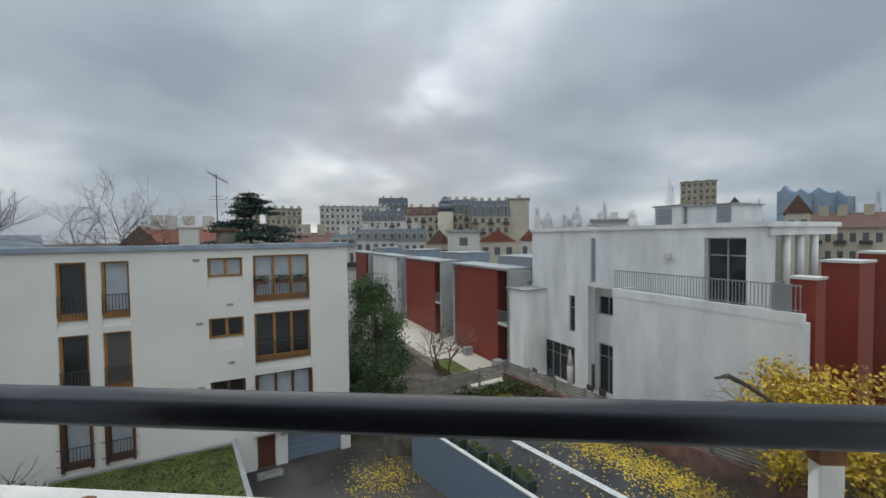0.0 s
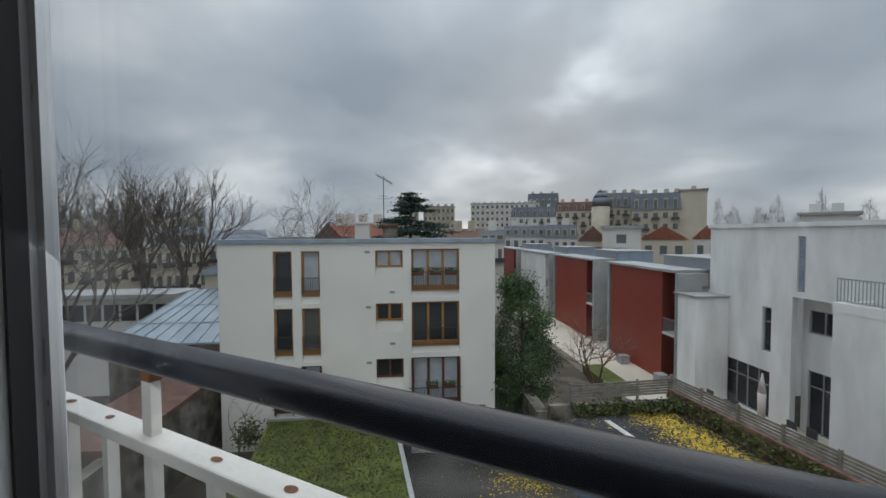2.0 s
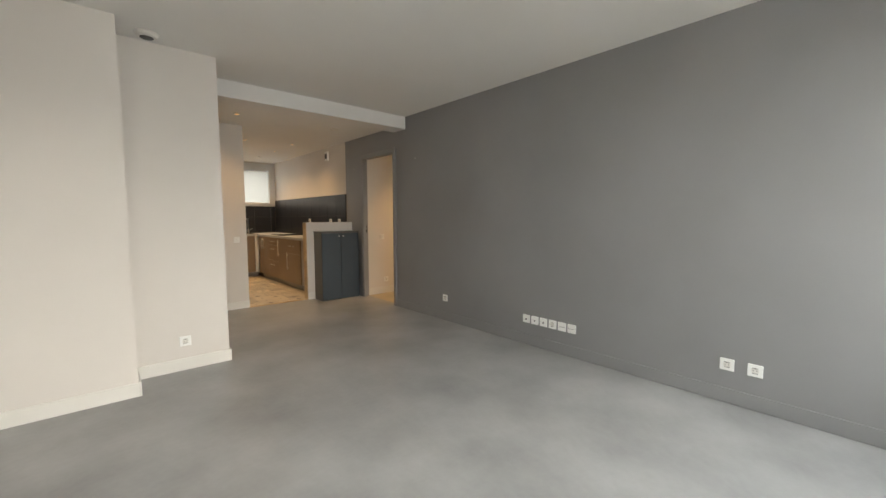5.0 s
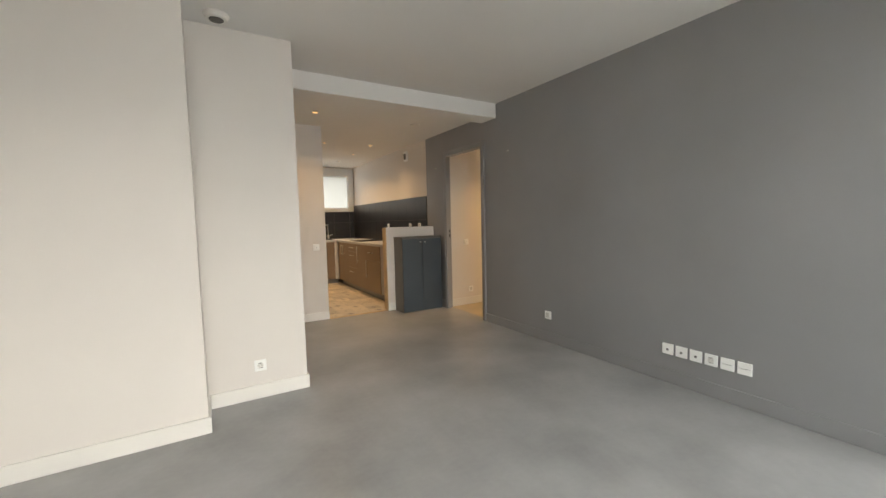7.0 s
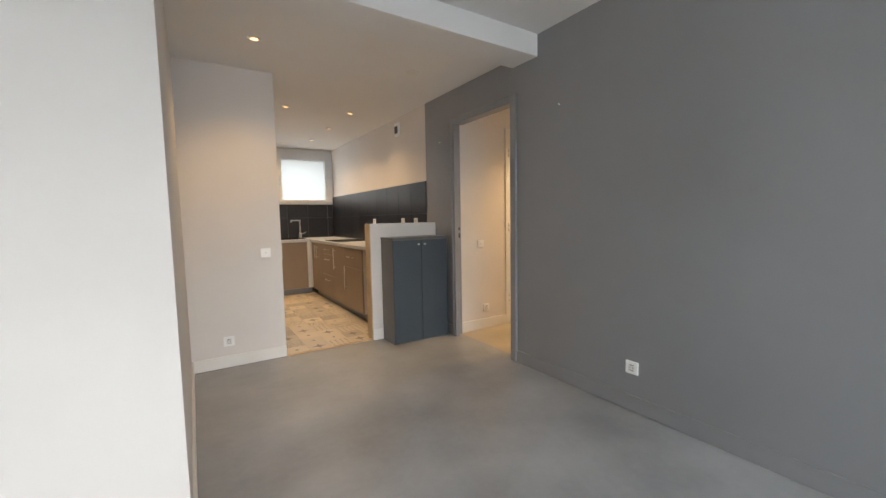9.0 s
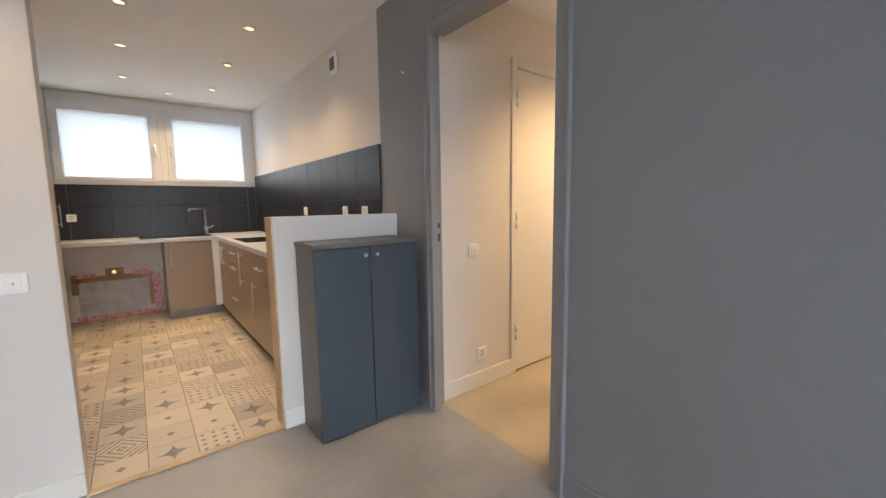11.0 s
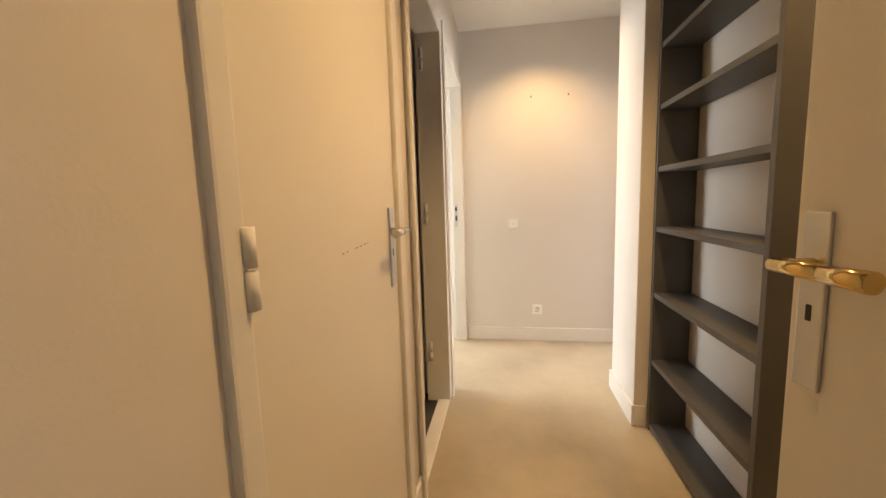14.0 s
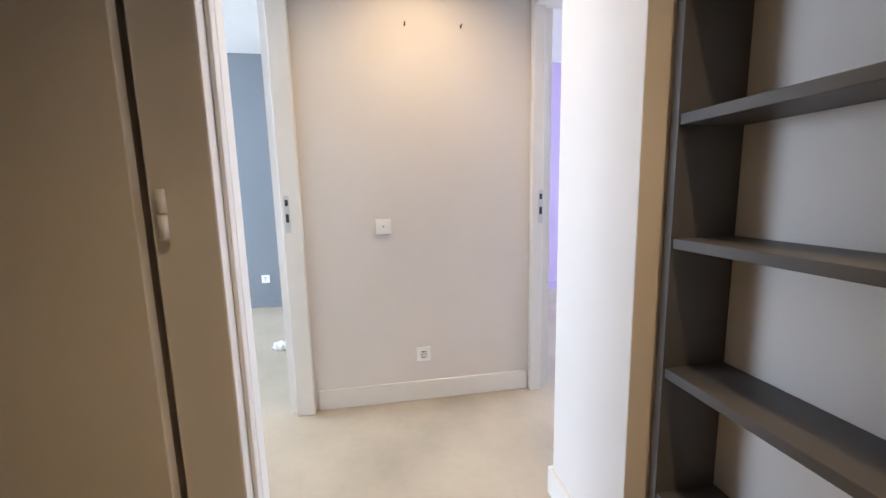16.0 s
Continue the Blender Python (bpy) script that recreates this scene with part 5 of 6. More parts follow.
for v0, v1, z0, z1, u, n in ((-0.62, -0.06, -5.2, -2.72, 15.12, 1), (-0.6, 2.43, -8.85, -6.24, 15.14, 4), (-3.95, -1.8, -3.8, -2.6, 15.98, 3), (-3.95, -1.8, -8.85, -5.7, 15.98, 3), (-10.65, -8.9, -1.95, 1.15, 15.3, 2)):
    w = part("window", boxes((u, v0, z0, u + 0.1, v0 + 0.07, z1), (u, v1 - 0.07, z0, u + 0.1, v1, z1), (u, v0, z1 - 0.07, u + 0.1, v1, z1), (u, v0, z0, u + 0.1, v1, z0 + 0.07)), GALV, hb_)
    for k in range(n):
        a, b = v0 + 0.05 + (v1 - v0 - 0.1) * k / n, v0 + 0.05 + (v1 - v0 - 0.1) * (k + 1) / n
        if k:
            part("mullion", bx(u, a - 0.035, z0, u + 0.1, a + 0.035, z1), GALV, w)
        if z1 - z0 > 2.2:
            part("transom", bx(u, a, z1 - 0.85, u + 0.09, b, z1 - 0.79), GALV, w)
        part("pane", bx(u + 0.05, a, z0, u + 0.07, b, z1), DARKGLASS, w)
part("wall_lamp", bx(14.85, -7.3, 0.05, 15.0, -6.9, 0.35, bevel=0.03), PALE, hb_)
tr = thing("terrace_railing", (13.4, -9, -1.6), "galvanised terrace railing with thin uprights", "railing", m=SITE)
part("top_rail", bx(13.37, -13.2, -0.62, 13.42, -5.15, -0.57), GALV, tr)
part("bottom_rail", bx(13.37, -13.2, -1.52, 13.42, -5.15, -1.49), GALV, tr)
for k in range(62):
    v = -5.16 - 8.0 * k / 61
    part("bar", bx(13.385, v - 0.012, -1.6 if k % 12 == 0 else -1.5, 13.41, v + 0.012, -0.6), GALV, tr)
for v0, v1, u0, h, gv in ((-5.2, -3.5, 19, 0.95, 1), (-7.9, -5.4, 19.3, 0.85, 0)):
    c = thing("roof_plant_room", (u0, (v0 + v1) / 2, 1.8), "white roof plant box with louvred grille", "roof box", m=SITE)
    part("box", bx(u0, v0, 1.8, u0 + 3, v1, 1.8 + h + 0.3, bevel=0.02), RENDER_B, c)
    part("lid", bx(u0 - 0.1, v0 - 0.1, 1.8 + h + 0.3, u0 + 3.1, v1 + 0.1, 1.8 + h + 0.38), CONC, c)
    for k in range(10):
        part("louvre", bx(u0 - 0.06, (v0 + v1) / 2 - 0.3 if gv else v0 + 0.1, 1.95 + k * 0.1, u0, v1 - 0.15 if gv else v0 + 0.8, 2.01 + k * 0.1), GALV, c)

rw = thing("row_house", (16, 14, G), "white row house with a roof box behind red bays", "building", m=SITE)
part("wall", boxes((15.0, 3.75, G, 22, 60, -2.3)), RENDER_B, rw)
part("roof", boxes((14.6, 3.75, -2.3, 22, 60, -2.15)), ROOFGRIT, rw)
part("end_bay", boxes((12.9, 2.2, G, 15.0, 4.1, -2.6)), RENDER_B, rw, "white end bay")
part("end_bay_coping", bx(12.8, 2.1, -2.6, 15.0, 4.2, -2.5), CONC, rw)
for v0, v1, nm in ((5.6, 12.4, 0), (17.2, 25.4, 1), (29, 40, 2), (44, 56, 3)):
    b_ = thing("red_bay", (12.5, (v0 + v1) / 2, G), ("white rendered" if nm == 2 else "brick-red clad") + " bay of the row houses", "building", group="red bays", m=SITE)
    part("cladding", bx(13.0, v0, G, 15.0, v1, -1.3, bevel=0.01), RENDER_B if nm == 2 else REDPANEL, b_)
    # return side of the red bays, a deeper red than their front
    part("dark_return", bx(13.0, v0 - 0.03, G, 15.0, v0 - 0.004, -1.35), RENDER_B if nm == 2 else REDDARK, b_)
    part("roof_edge", bx(12.85, v0 - 1.3, -1.3, 15.4, v1 + 0.6, -1.12, bevel=0.01), CONC, b_)
    part("fin_wall", bx(12.9, v0 - 1.75, G, 15, v0 - 1.45, -1.3), CONC, b_)
    part("fin_wall", bx(12.95, v1 + 0.3, G, 15, v1 + 0.6, -1.3), CONC, b_)
    for z in (-5.6,):
        bl = part("balcony_slab", bx(12.95, v0 - 1.35, z, 15, v0 - 0.1, z + 0.15), PALE, b_)
        for k in range(11):
            part("bar", bx(12.98, v0 - 1.33 + 0.115 * k, z + 0.15, 13.0, v0 - 1.31 + 0.115 * k, z + 1.1), GALV, bl)
        part("rail", bx(12.97, v0 - 1.35, z + 1.1, 13.01, v0 - 0.1, z + 1.14), GALV, bl)
    part("door_glass", boxes((14.9, v0 - 1.3, -5.4, 14.98, v0 - 0.1, -3.0), (14.9, v0 - 1.3, G, 14.98, v0 - 0.1, -6.3)), DARKGLASS, b_)
    c = thing("roof_box", (16, v0 + 1, -2.15), "low ribbed metal roof box", "roof box", group="roof boxes", m=SITE)
    part("box", bx(15.4, v0 - 1.4, -2.15, 19, v0 + 3.4, -0.45), ZINC, c)
    part("lid", bx(15.3, v0 - 1.5, -0.45, 19.1, v0 + 3.5, -0.35), CONC, c)
    for k in range(9):
        part("rib", bx(15.37, v0 - 1.38, -1.2 + 0.08 * k, 15.4, v0 + 3.38, -1.16 + 0.08 * k), GALV, c)
for k, (u, v, w, d, top) in enumerate(((14.5, -12.4, 0.8, 0.8, -0.45), (17.0, -12.45, 1.15, 1.5, 0.1), (19.5, -12.8, 1.2, 1.5, 0.4))):
    b_ = thing("red_screen_wall", (u, v, G), "brick-red stair wall of the neighbouring house", "building", group="red bays", m=SITE)
    part("cladding", bx(u, v - w, G, u + d, v, top, bevel=0.01), REDPANEL, b_)
    part("cap", bx(u - 0.05, v - w - 0.05, top, u + d + 0.05, v + 0.03, top + 0.1), PALE, b_)
structure("house_far_right", bx(17, -40, G, 30, -17.6, 1.0), RENDER_B, "white rendered neighbouring house", "building", m=SITE)
# terrace garden in front of the white house
structure("pavement_patio", prism([(9.0, -3), (15.9, -4), (15.9, 30), (8.8, 30)], G, -8.9), BEIGE, "pale gravel patio before the houses", "patio", m=SITE)
structure("lawn_small", prism([(8.9, 3.5), (10.4, 3.5), (10.4, 9), (8.9, 9)], G, -8.86), GRASS, "small green lawn beside the patio", "lawn", m=SITE)
for u, v in ((12.6, 5.0), (12.3, 9.2)):
    single("plant_tub", bx(u - 0.35, v - 0.35, -8.9, u + 0.35, v + 0.35, -8.25, bevel=0.03), CONC, (u, v, -8.9), "square grey plant tub on the patio", "planter", "plant tubs", m=SITE)
um = thing("closed_parasol", (13.6, -1.6, -8.9), "closed pale parasol on the patio", "parasol", m=SITE)
part("pole", rod((13.6, -1.6, -8.9), (13.6, -1.6, -6.0), 0.03, 0.03, 8), GARDEN, um)
part("canopy", tube(rod((13.6, -1.6, -8.2), (13.6, -1.6, -6.9), 0.17, 0.2, 10), (13.6, -1.6, -6.9), (13.6, -1.6, -5.9), 0.2, 0.03, 10), CLOTH, um)
for u, v, r in ((12.4, 0.6, 0.75), (13.2, -3.0, 0.7)):
    tb = thing("garden_table", (u, v, -8.9), "round pale garden table on the patio", "table", group="garden tables", m=SITE)
    part("tabletop", rod((u, v, -8.2), (u, v, -8.15), r, r, 24), PALE, tb)
    part("leg", rod((u, v, -8.9), (u, v, -8.2), 0.06, 0.05, 10), GARDEN, tb)
for u, v in ((13.3, 0.0), (13.0, 1.4), (14.0, -2.6), (14.2, -3.4), (13.9, 0.9)):
    ch = thing("garden_chair", (u, v, -8.9), "dark garden chair on the patio", "chair", group="garden chairs", m=SITE)
    part("seat", bx(u - 0.25, v - 0.25, -8.47, u + 0.25, v + 0.25, -8.43), IRON, ch)
    part("backrest", bx(u + 0.22, v - 0.25, -8.43, u + 0.26, v + 0.25, -7.95), IRON, ch)
    for a in (-0.22, 0.22):
        for b in (-0.22, 0.22):
            part("leg", rod((u + a, v + b, -8.9), (u + a, v + b, -8.47), 0.015, sides=6), IRON, ch)


# ---- trees ----
def grow(bm, p, d, length, r, depth, tips, spread=0.5, kids=3, lift=0.12, sides=5):
    """A limb of two bent pieces that forks at its end."""
    mid = p + d * length * 0.5
    d2 = (d + Vector((random.gauss(0, .18), random.gauss(0, .18), lift))).normalized()
    end = mid + d2 * length * 0.5
    tube(bm, p, mid, r, r * 0.85, sides, cap=False), tube(bm, mid, end, r * 0.85, r * 0.62, sides, cap=False)
    if depth == 0:
        tips.append(end)
        return
    for k in range(kids):
        nd = (d2 + Vector((random.gauss(0, spread), random.gauss(0, spread), random.gauss(0, spread * 0.7)))).normalized()
        start = end if k < 2 else mid
        grow(bm, start, nd, length * random.uniform(0.6, 0.85), r * 0.58, depth - 1, tips, spread, kids, lift, 4 if depth > 2 else 3)
    tips.append(end)


def bare_tree(name, p, height, r, label, material=TWIG, depth=5, spread=0.45, kids=3, m=SITE, d0=(0, 0, 1), trunk=0.3, lift=0.12):
    t = thing(name, p, label, "tree", m=m)
    tips = []
    bm = bmesh.new()
    p = Vector(p)
    top = p + Vector(d0).normalized() * height * trunk
    part("trunk", tube(bmesh.new(), p, top, r, r * 0.75, 9), BARK, t)
    for k in range(3):
        d = (Vector(d0) + Vector((random.gauss(0, spread), random.gauss(0, spread), 0.3))).normalized()
        grow(bm, top, d, height * 0.24, r * 0.55, depth - 1, tips, spread, kids, lift)
    part("branches", bm, material, t)
    return t, tips


def crown(t, tips, n, rad, size, material, squash=1.0):
    pts = []
    for c in tips:
        for k in range(n):
            o = Vector((random.gauss(0, rad), random.gauss(0, rad), random.gauss(0, rad * squash)))
            pts.append(c + o)
    o = new("crown", leaves("crown", pts, size, material, "", "", base=tuple(BASE[t])))
    o.parent = t
    return o


# evergreen beside the white block
t = thing("evergreen_tree", (1.75, 1.2, G), "dense dark evergreen tree beside the white block", "tree", m=SITE)
bm = bmesh.new()
tube(bm, (1.75, 1.2, G), (1.85, 1.2, -4), 0.16, 0.1, 8), tube(bm, (1.85, 1.2, -4), (1.75, 1.3, -1.6), 0.1, 0.03, 7)
tips = []
for k in range(120):
    z = random.uniform(-8.3, -1.2)
    w = 1.75 * min(1, (z + 9.2) / 2.2) * (1 - max(0, (z + 4.5) / 4.2) ** 1.6) + 0.15
    a, q = random.uniform(0, 6.28), random.uniform(0.45, 1.0)
    c = Vector((1.75 + math.cos(a) * w * q, 1.3 + math.sin(a) * w * q, z + random.gauss(0, 0.15)))
    tube(bm, (1.8, 1.2, z - 0.35), c, 0.025, 0.01, 4, cap=False)
    tips.append(c)
part("trunk", bm, BARK, t)
crown(t, tips, 260, 0.27, 0.06, LEAF_G)
# bare reddish tree by the patio
bare_tree("bare_tree", (6.2, 1.6, G), 6.5, 0.12, "small bare tree with reddish twigs", REDTWIG, 6, 0.5, 3, trunk=0.28)
# yellow tree
yt, tips = bare_tree("yellow_tree", (11.3, -14.3, G), 6.5, 0.17, "half-bare tree with bright yellow autumn leaves", TWIG, 6, 0.55, 3, trunk=0.3, lift=0.05)
crown(yt, [q for q in tips if q.z > -6.6 and 18 * (q.x - 11.3) - 54 * (q.y + 14.3) > -105 and random.random() < 0.75], 17, 0.2, 0.075, LEAF_Y)
for p, h in (((10.3, -14.9, G), 5.2), ((9.7, -12.9, G), 4.2), ((8.9, -14.8, G), 4.4)):
    bare_tree("bare_tree", p, h, 0.08, "thin tangled bare shrub below the yellow tree", TWIG, 6, 0.7, 3, trunk=0.2)
bare_tree("bare_tree", (9.0, -13.6, G), 4.6, 0.09, "thin bare shrub with grey twigs", TWIG, 6, 0.6, 3, trunk=0.25)
# broken limb
single("broken_limb", tube(tube(rod((9.4, -14.2, -3.75), (8.6, -13.85, -3.15), 0.05, 0.07, 7), (8.6, -13.85, -3.15), (8.1, -13.55, -2.85), 0.07, 0.08, 7), (8.1, -13.55, -2.85), (7.7, -13.4, -2.9), 0.075, 0.03, 6), BARK, (9.4, -13.8, -3.75), "broken bare limb of the yellow tree", "branch", m=SITE)
# trees behind and beside the block
for p, h, d in (((-13.5, 14, G), 13.0, 7), ((-9.8, 15, G), 13.0, 7)):
    bare_tree("bare_tree", p, h, 0.17, "bare spreading tree behind the white block", TWIG, d, 0.5, 3, trunk=0.42, lift=0.02)
for p, h in (((-24, 16, G), 15), ((-28.5, 17.5, G), 15.5)):
    bare_tree("plane_tree", p, h, 0.36, "tall pollarded bare tree with upright shoots", TWIG, 7, 0.3, 3, trunk=0.32, lift=0.3)
for p, h in (((-19.5, -2.5, G), 14), ((-24, 3, G), 15)):
    bare_tree("bare_tree", p, h, 0.2, "tall bare tree beside the garden", TWIG, 7, 0.45, 3, trunk=0.3)
# cedar behind the block
ct = thing("cedar_tree", (-3.6, 9.6, G), "dark blue-green cedar with layered branches", "tree", m=SITE)
bm = rod((-4.4, 9.6, G), (-4.3, 9.6, 4.4), 0.3, 0.05, 8)
tips = []
for k in range(44):
    z = 0.8 + 3.6 * random.random()
    w = (4.9 - z) * random.uniform(0.55, 1.05)
    a = random.uniform(0, 6.28)
    e = Vector((-4.3 + math.cos(a) * w, 9.6 + math.sin(a) * w, z - 0.28 * w * 0.5))
    tube(bm, (-4.3, 9.6, z), e, 0.05, 0.015, 5, cap=False)
    for f in (0.35, 0.55, 0.75, 0.9, 1.0):
        tips.append(Vector((-4.3, 9.6, z)).lerp(e, f))
part("trunk", bm, BARK, ct)
crown(ct, tips, 60, 0.3, 0.075, LEAF_C, 0.16)
# shrubs
for p, r, n, mm, nm in (((14.2, 3.2, -8.9), 0.55, 700, LEAF_G, "dark green potted shrub by the white wall"), ((-12.0, -1.2, -8.6), 0.6, 700, MOSS, "low mossy green shrub at the wall corner"), ((-20.5, 7, -7), 1.6, 1800, LEAF_G, "evergreen hedge in the garden")):
    s_ = thing("shrub", p, nm, "shrub", m=SITE)
    pts = [Vector(p) + Vector((random.gauss(0, r * .5), random.gauss(0, r * .5), abs(random.gauss(r * 0.9, r * .55)))) for k in range(n)]
    o = new("leaves", leaves("leaves", pts, 0.07, mm, "", "", base=p))
    o.parent = s_
    part("stem", rod(p, (p[0], p[1], p[2] + r), 0.04, 0.02, 6), BARK, s_)
sap, _ = bare_tree("bare_sapling", (-12.3, -1.6, G), 3.6, 0.05, "thin bare sapling against the white wall", TWIG, 4, 0.5, 2, trunk=0.35)

# ---- sheds and garden left of the block ----
sd = thing("garden_shed", (-18, 6, G), "pale rendered workshop with sheet metal lean-to roof", "building", m=SITE)
part("wall", boxes((-17.5, 6.2, G, -14.0, 13, -1.2)), BEIGE, sd)
part("gable", gable(-17.6, 6.0, -13.9, 13, -1.2, -0.2, "y"), BEIGE, sd)
part("roof", gable(-17.8, 5.9, -13.7, 13.2, -1.15, -0.05, "y"), ZINC, sd)
bm = bmesh.new()
vs = [bm.verts.new(q) for q in ((-20.6, 1.8, -4.4), (-14.2, 1.8, -4.4), (-14.2, 6.2, -2.1), (-18.2, 6.2, -2.1), (-20.6, 1.8, -4.5), (-14.2, 1.8, -4.5), (-14.2, 6.2, -2.2), (-18.2, 6.2, -2.2))]
for q in ((0, 1, 2, 3), (7, 6, 5, 4), (0, 4, 5, 1), (1, 5, 6, 2), (2, 6, 7, 3), (3, 7, 4, 0)):
    bm.faces.new([vs[i] for i in q])
part("lean_to_roof", bm, CORR, sd, "grey metal sheet roof")
for k in range(9):
    f = k / 8
    part("seam", rod((-20.6 + 6.4 * f, 1.8, -4.37), (-18.2 + 4.0 * f, 6.2, -2.07), 0.035, sides=4), GALV, sd)
for f in (0.33, 0.66):
    part("cross_seam", rod((-20.6 + 2.4 * f, 1.8 + 4.4 * f, -4.37 + 2.3 * f), (-14.2, 1.8 + 4.4 * f, -4.37 + 2.3 * f), 0.025, sides=4), GALV, sd)
part("lean_to_wall", boxes((-20.4, 2.0, G, -14.2, 2.3, -4.5)), RUBBLE, sd)
part("flue_pipe", rod((-15.7, 5.8, -2.4), (-15.7, 5.8, 0.3), 0.16, 0.16, 12), BEIGE, sd)
part("flue_cap", rod((-15.7, 5.8, 0.3), (-15.7, 5.8, 0.5), 0.24, 0.2, 12), BEIGE, sd)
structure("wall_rubble", boxes((-15.0, -14, G, -14.5, 1.8, -6.2), (-22, -3, G, -15, -2.6, -6.8)), RUBBLE, "old rubble wall beside the garden", "wall", m=SITE)
structure("roof_moss_shed", prism([(-17.5, -6), (-14.4, -6), (-14.4, 1.7), (-17.5, 1.7)], -6.2, -5.95), TILEROOF, "mossy old tiled shed roof", "roof", m=SITE)
gh = thing("glazed_outbuilding", (-26, 10, G), "long low white outbuilding with a row of windows", "building", m=SITE)
part("wall", boxes((-33, 8, G, -20.5, 10.5, -2.9)), PALE, gh)
part("roof", bx(-33.3, 7.7, -2.9, -20.2, 10.8, -2.6), CONC, gh)
for k in range(11):
    part("window", bx(-32.6 + 1.1 * k, 7.95, -4.4, -31.7 + 1.1 * k, 7.99, -3.3), DARKGLASS, gh)
cr = thing("parked_car", (-21.8, -1.0, G), "silver car parked in the garden yard", "car", m=SITE)
part("body", bx(-23.8, -1.8, -9.1, -19.8, -0.1, -8.4, bevel=0.2), CAR, cr)
part("cabin", bx(-22.9, -1.65, -8.45, -20.6, -0.25, -7.9, bevel=0.22), DARKGLASS, cr)
for a in (-23.0, -20.6):
    for b in (-1.82, -0.24):
        part("wheel", rod((a, b, -9.2), (a, b + 0.16, -9.2), 0.3, 0.3, 16), GASKET, cr)


# ---- the town behind ----
def town_house(name, u, v, w, d, z1, wall, roof, label, kind="flat", rows=4, cols=6, roof_h=2.5, turn=0.0, chimneys=2):
    """A distant house with windows in rows on the side towards the flat."""
    m = SITE @ pose(u, v, 0, 0, 0, turn)
    h = thing(name, (0, 0, G), label, "building", m=m)
    part("wall", bx(-w / 2, 0, G, w / 2, d, z1), wall, h)
    if kind == "flat":
        part("roof", bx(-w / 2 - 0.3, -0.3, z1, w / 2 + 0.3, d + 0.3, z1 + 0.35), CONC, h)
    elif kind == "gable":
        part("roof", gable(-w / 2, 0, w / 2, d, z1, z1 + roof_h, "x", 0.4), roof, h)
    elif kind == "front":
        part("gable_wall", gable(-w / 2, 0, w / 2, d, z1, z1 + roof_h, "y"), wall, h)
        part("roof", gable(-w / 2, 0.15, w / 2, d, z1 + 0.12, z1 + roof_h + 0.15, "y", 0.3), roof, h)
    else:
        bm = bmesh.new()
        lo = [(-w / 2 - .2, -.2), (w / 2 + .2, -.2), (w / 2 + .2, d + .2), (-w / 2 - .2, d + .2)]
        a, b = [bm.verts.new((x, y, z1)) for x, y in lo], [bm.verts.new((x * 0.94, d / 2 + (y - d / 2) * 0.8, z1 + roof_h)) for x, y in lo]
        bm.faces.new(b)
        for k in range(4):
            bm.faces.new((a[k], a[(k + 1) % 4], b[(k + 1) % 4], b[k]))
        part("roof", bm, roof, h)
        for k in range(cols):
            x = -w / 2 + w * (k + 0.5) / cols
            dm = part("dormer", bx(x - 0.5, -0.05, z1 + 0.3, x + 0.5, 2, z1 + roof_h * 0.66), CREAM, h)
            part("pane", bx(x - 0.34, -0.1, z1 + 0.45, x + 0.34, -0.06, z1 + roof_h * 0.58), FARGLASS, dm)
    top = min(z1, z1)
    fh = 2.9
    for r in range(rows):
        for c in range(cols):
            x, z = -w / 2 + w * (c + 0.5) / cols, z1 - 2.3 - r * fh
            ww = min(0.6, w / cols * 0.24)
            wi = part("window", bx(x - ww, -0.06, z, x + ww, -0.004, z + 1.45), FARGLASS, h)
            if (r + c) % 2 == 0 and kind != "front":
                part("balcony", bx(x - ww - 0.4, -0.6, z - 0.35, x + ww + 0.4, -0.01, z + 0.25), wall if kind == "flat" else IRON, wi)
    for k in range(chimneys):
        x = -w / 2 + w * (k + 0.5 + 0.2 * math.sin(k * 5)) / chimneys
        zz = z1 + (roof_h if kind in ("gable", "mansard") else 0.3)
        part("chimney", bx(x - 0.6, d * 0.4, zz - 1.2, x + 0.6, d * 0.4 + 0.9, zz + 1.3), CREAM if wall is not PALE else PALE, h)
    return h


def toward_px(yaw, dist):
    """Site place at a bearing (degrees left of the window's normal) and distance from the window."""
    x, y = 0.3 - math.sin(radians(yaw)) * dist, 0.0 + math.cos(radians(yaw)) * dist
    q = SITE.inverted() @ Vector((x, y, 0))
    return q.x, q.y


def bearing(px):
    return 10.75 - math.degrees(math.atan((px - 784) / 691))


def far(name, px0, px1, py, dist, wall, roof, label, kind="flat", rows=4, cols=6, roof_h=2.5, d=12, chimneys=2):
    a, b = bearing(px0), bearing(px1)
    mid_ = (a + b) / 2
    w = 2 * dist * math.tan(radians((a - b) / 2))
    z1 = 1.35 + (424 - py) / 691 * dist * math.cos(radians(mid_ - 10.75))
    z1 -= roof_h if kind in ("gable", "mansard", "front") else 0
    u, v = toward_px(mid_, dist)
    return town_house(name, u, v, w, d, z1, wall, roof, label, kind, rows, cols, roof_h, mid_ - ANGLE, chimneys)


far("apartment_building", 640, 760, 371, 190, PALE, CONC, "long white apartment building far off", "flat", 7, 14, 1, 14, 12)
far("apartment_building", 550, 610, 374, 150, CREAM, CONC, "cream apartment building behind the cedar", "flat", 6, 7, 1, 12, 5)
far("apartment_building", 500, 541, 355, 170, CREAM, CONC, "tall cream apartment building far off", "flat", 6, 4, 1, 12, 4)
far("mansard_building", 740, 792, 355, 200, CREAM, SLATER, "old building with a tall slate roof far off", "mansard", 5, 5, 8, 12, 3)
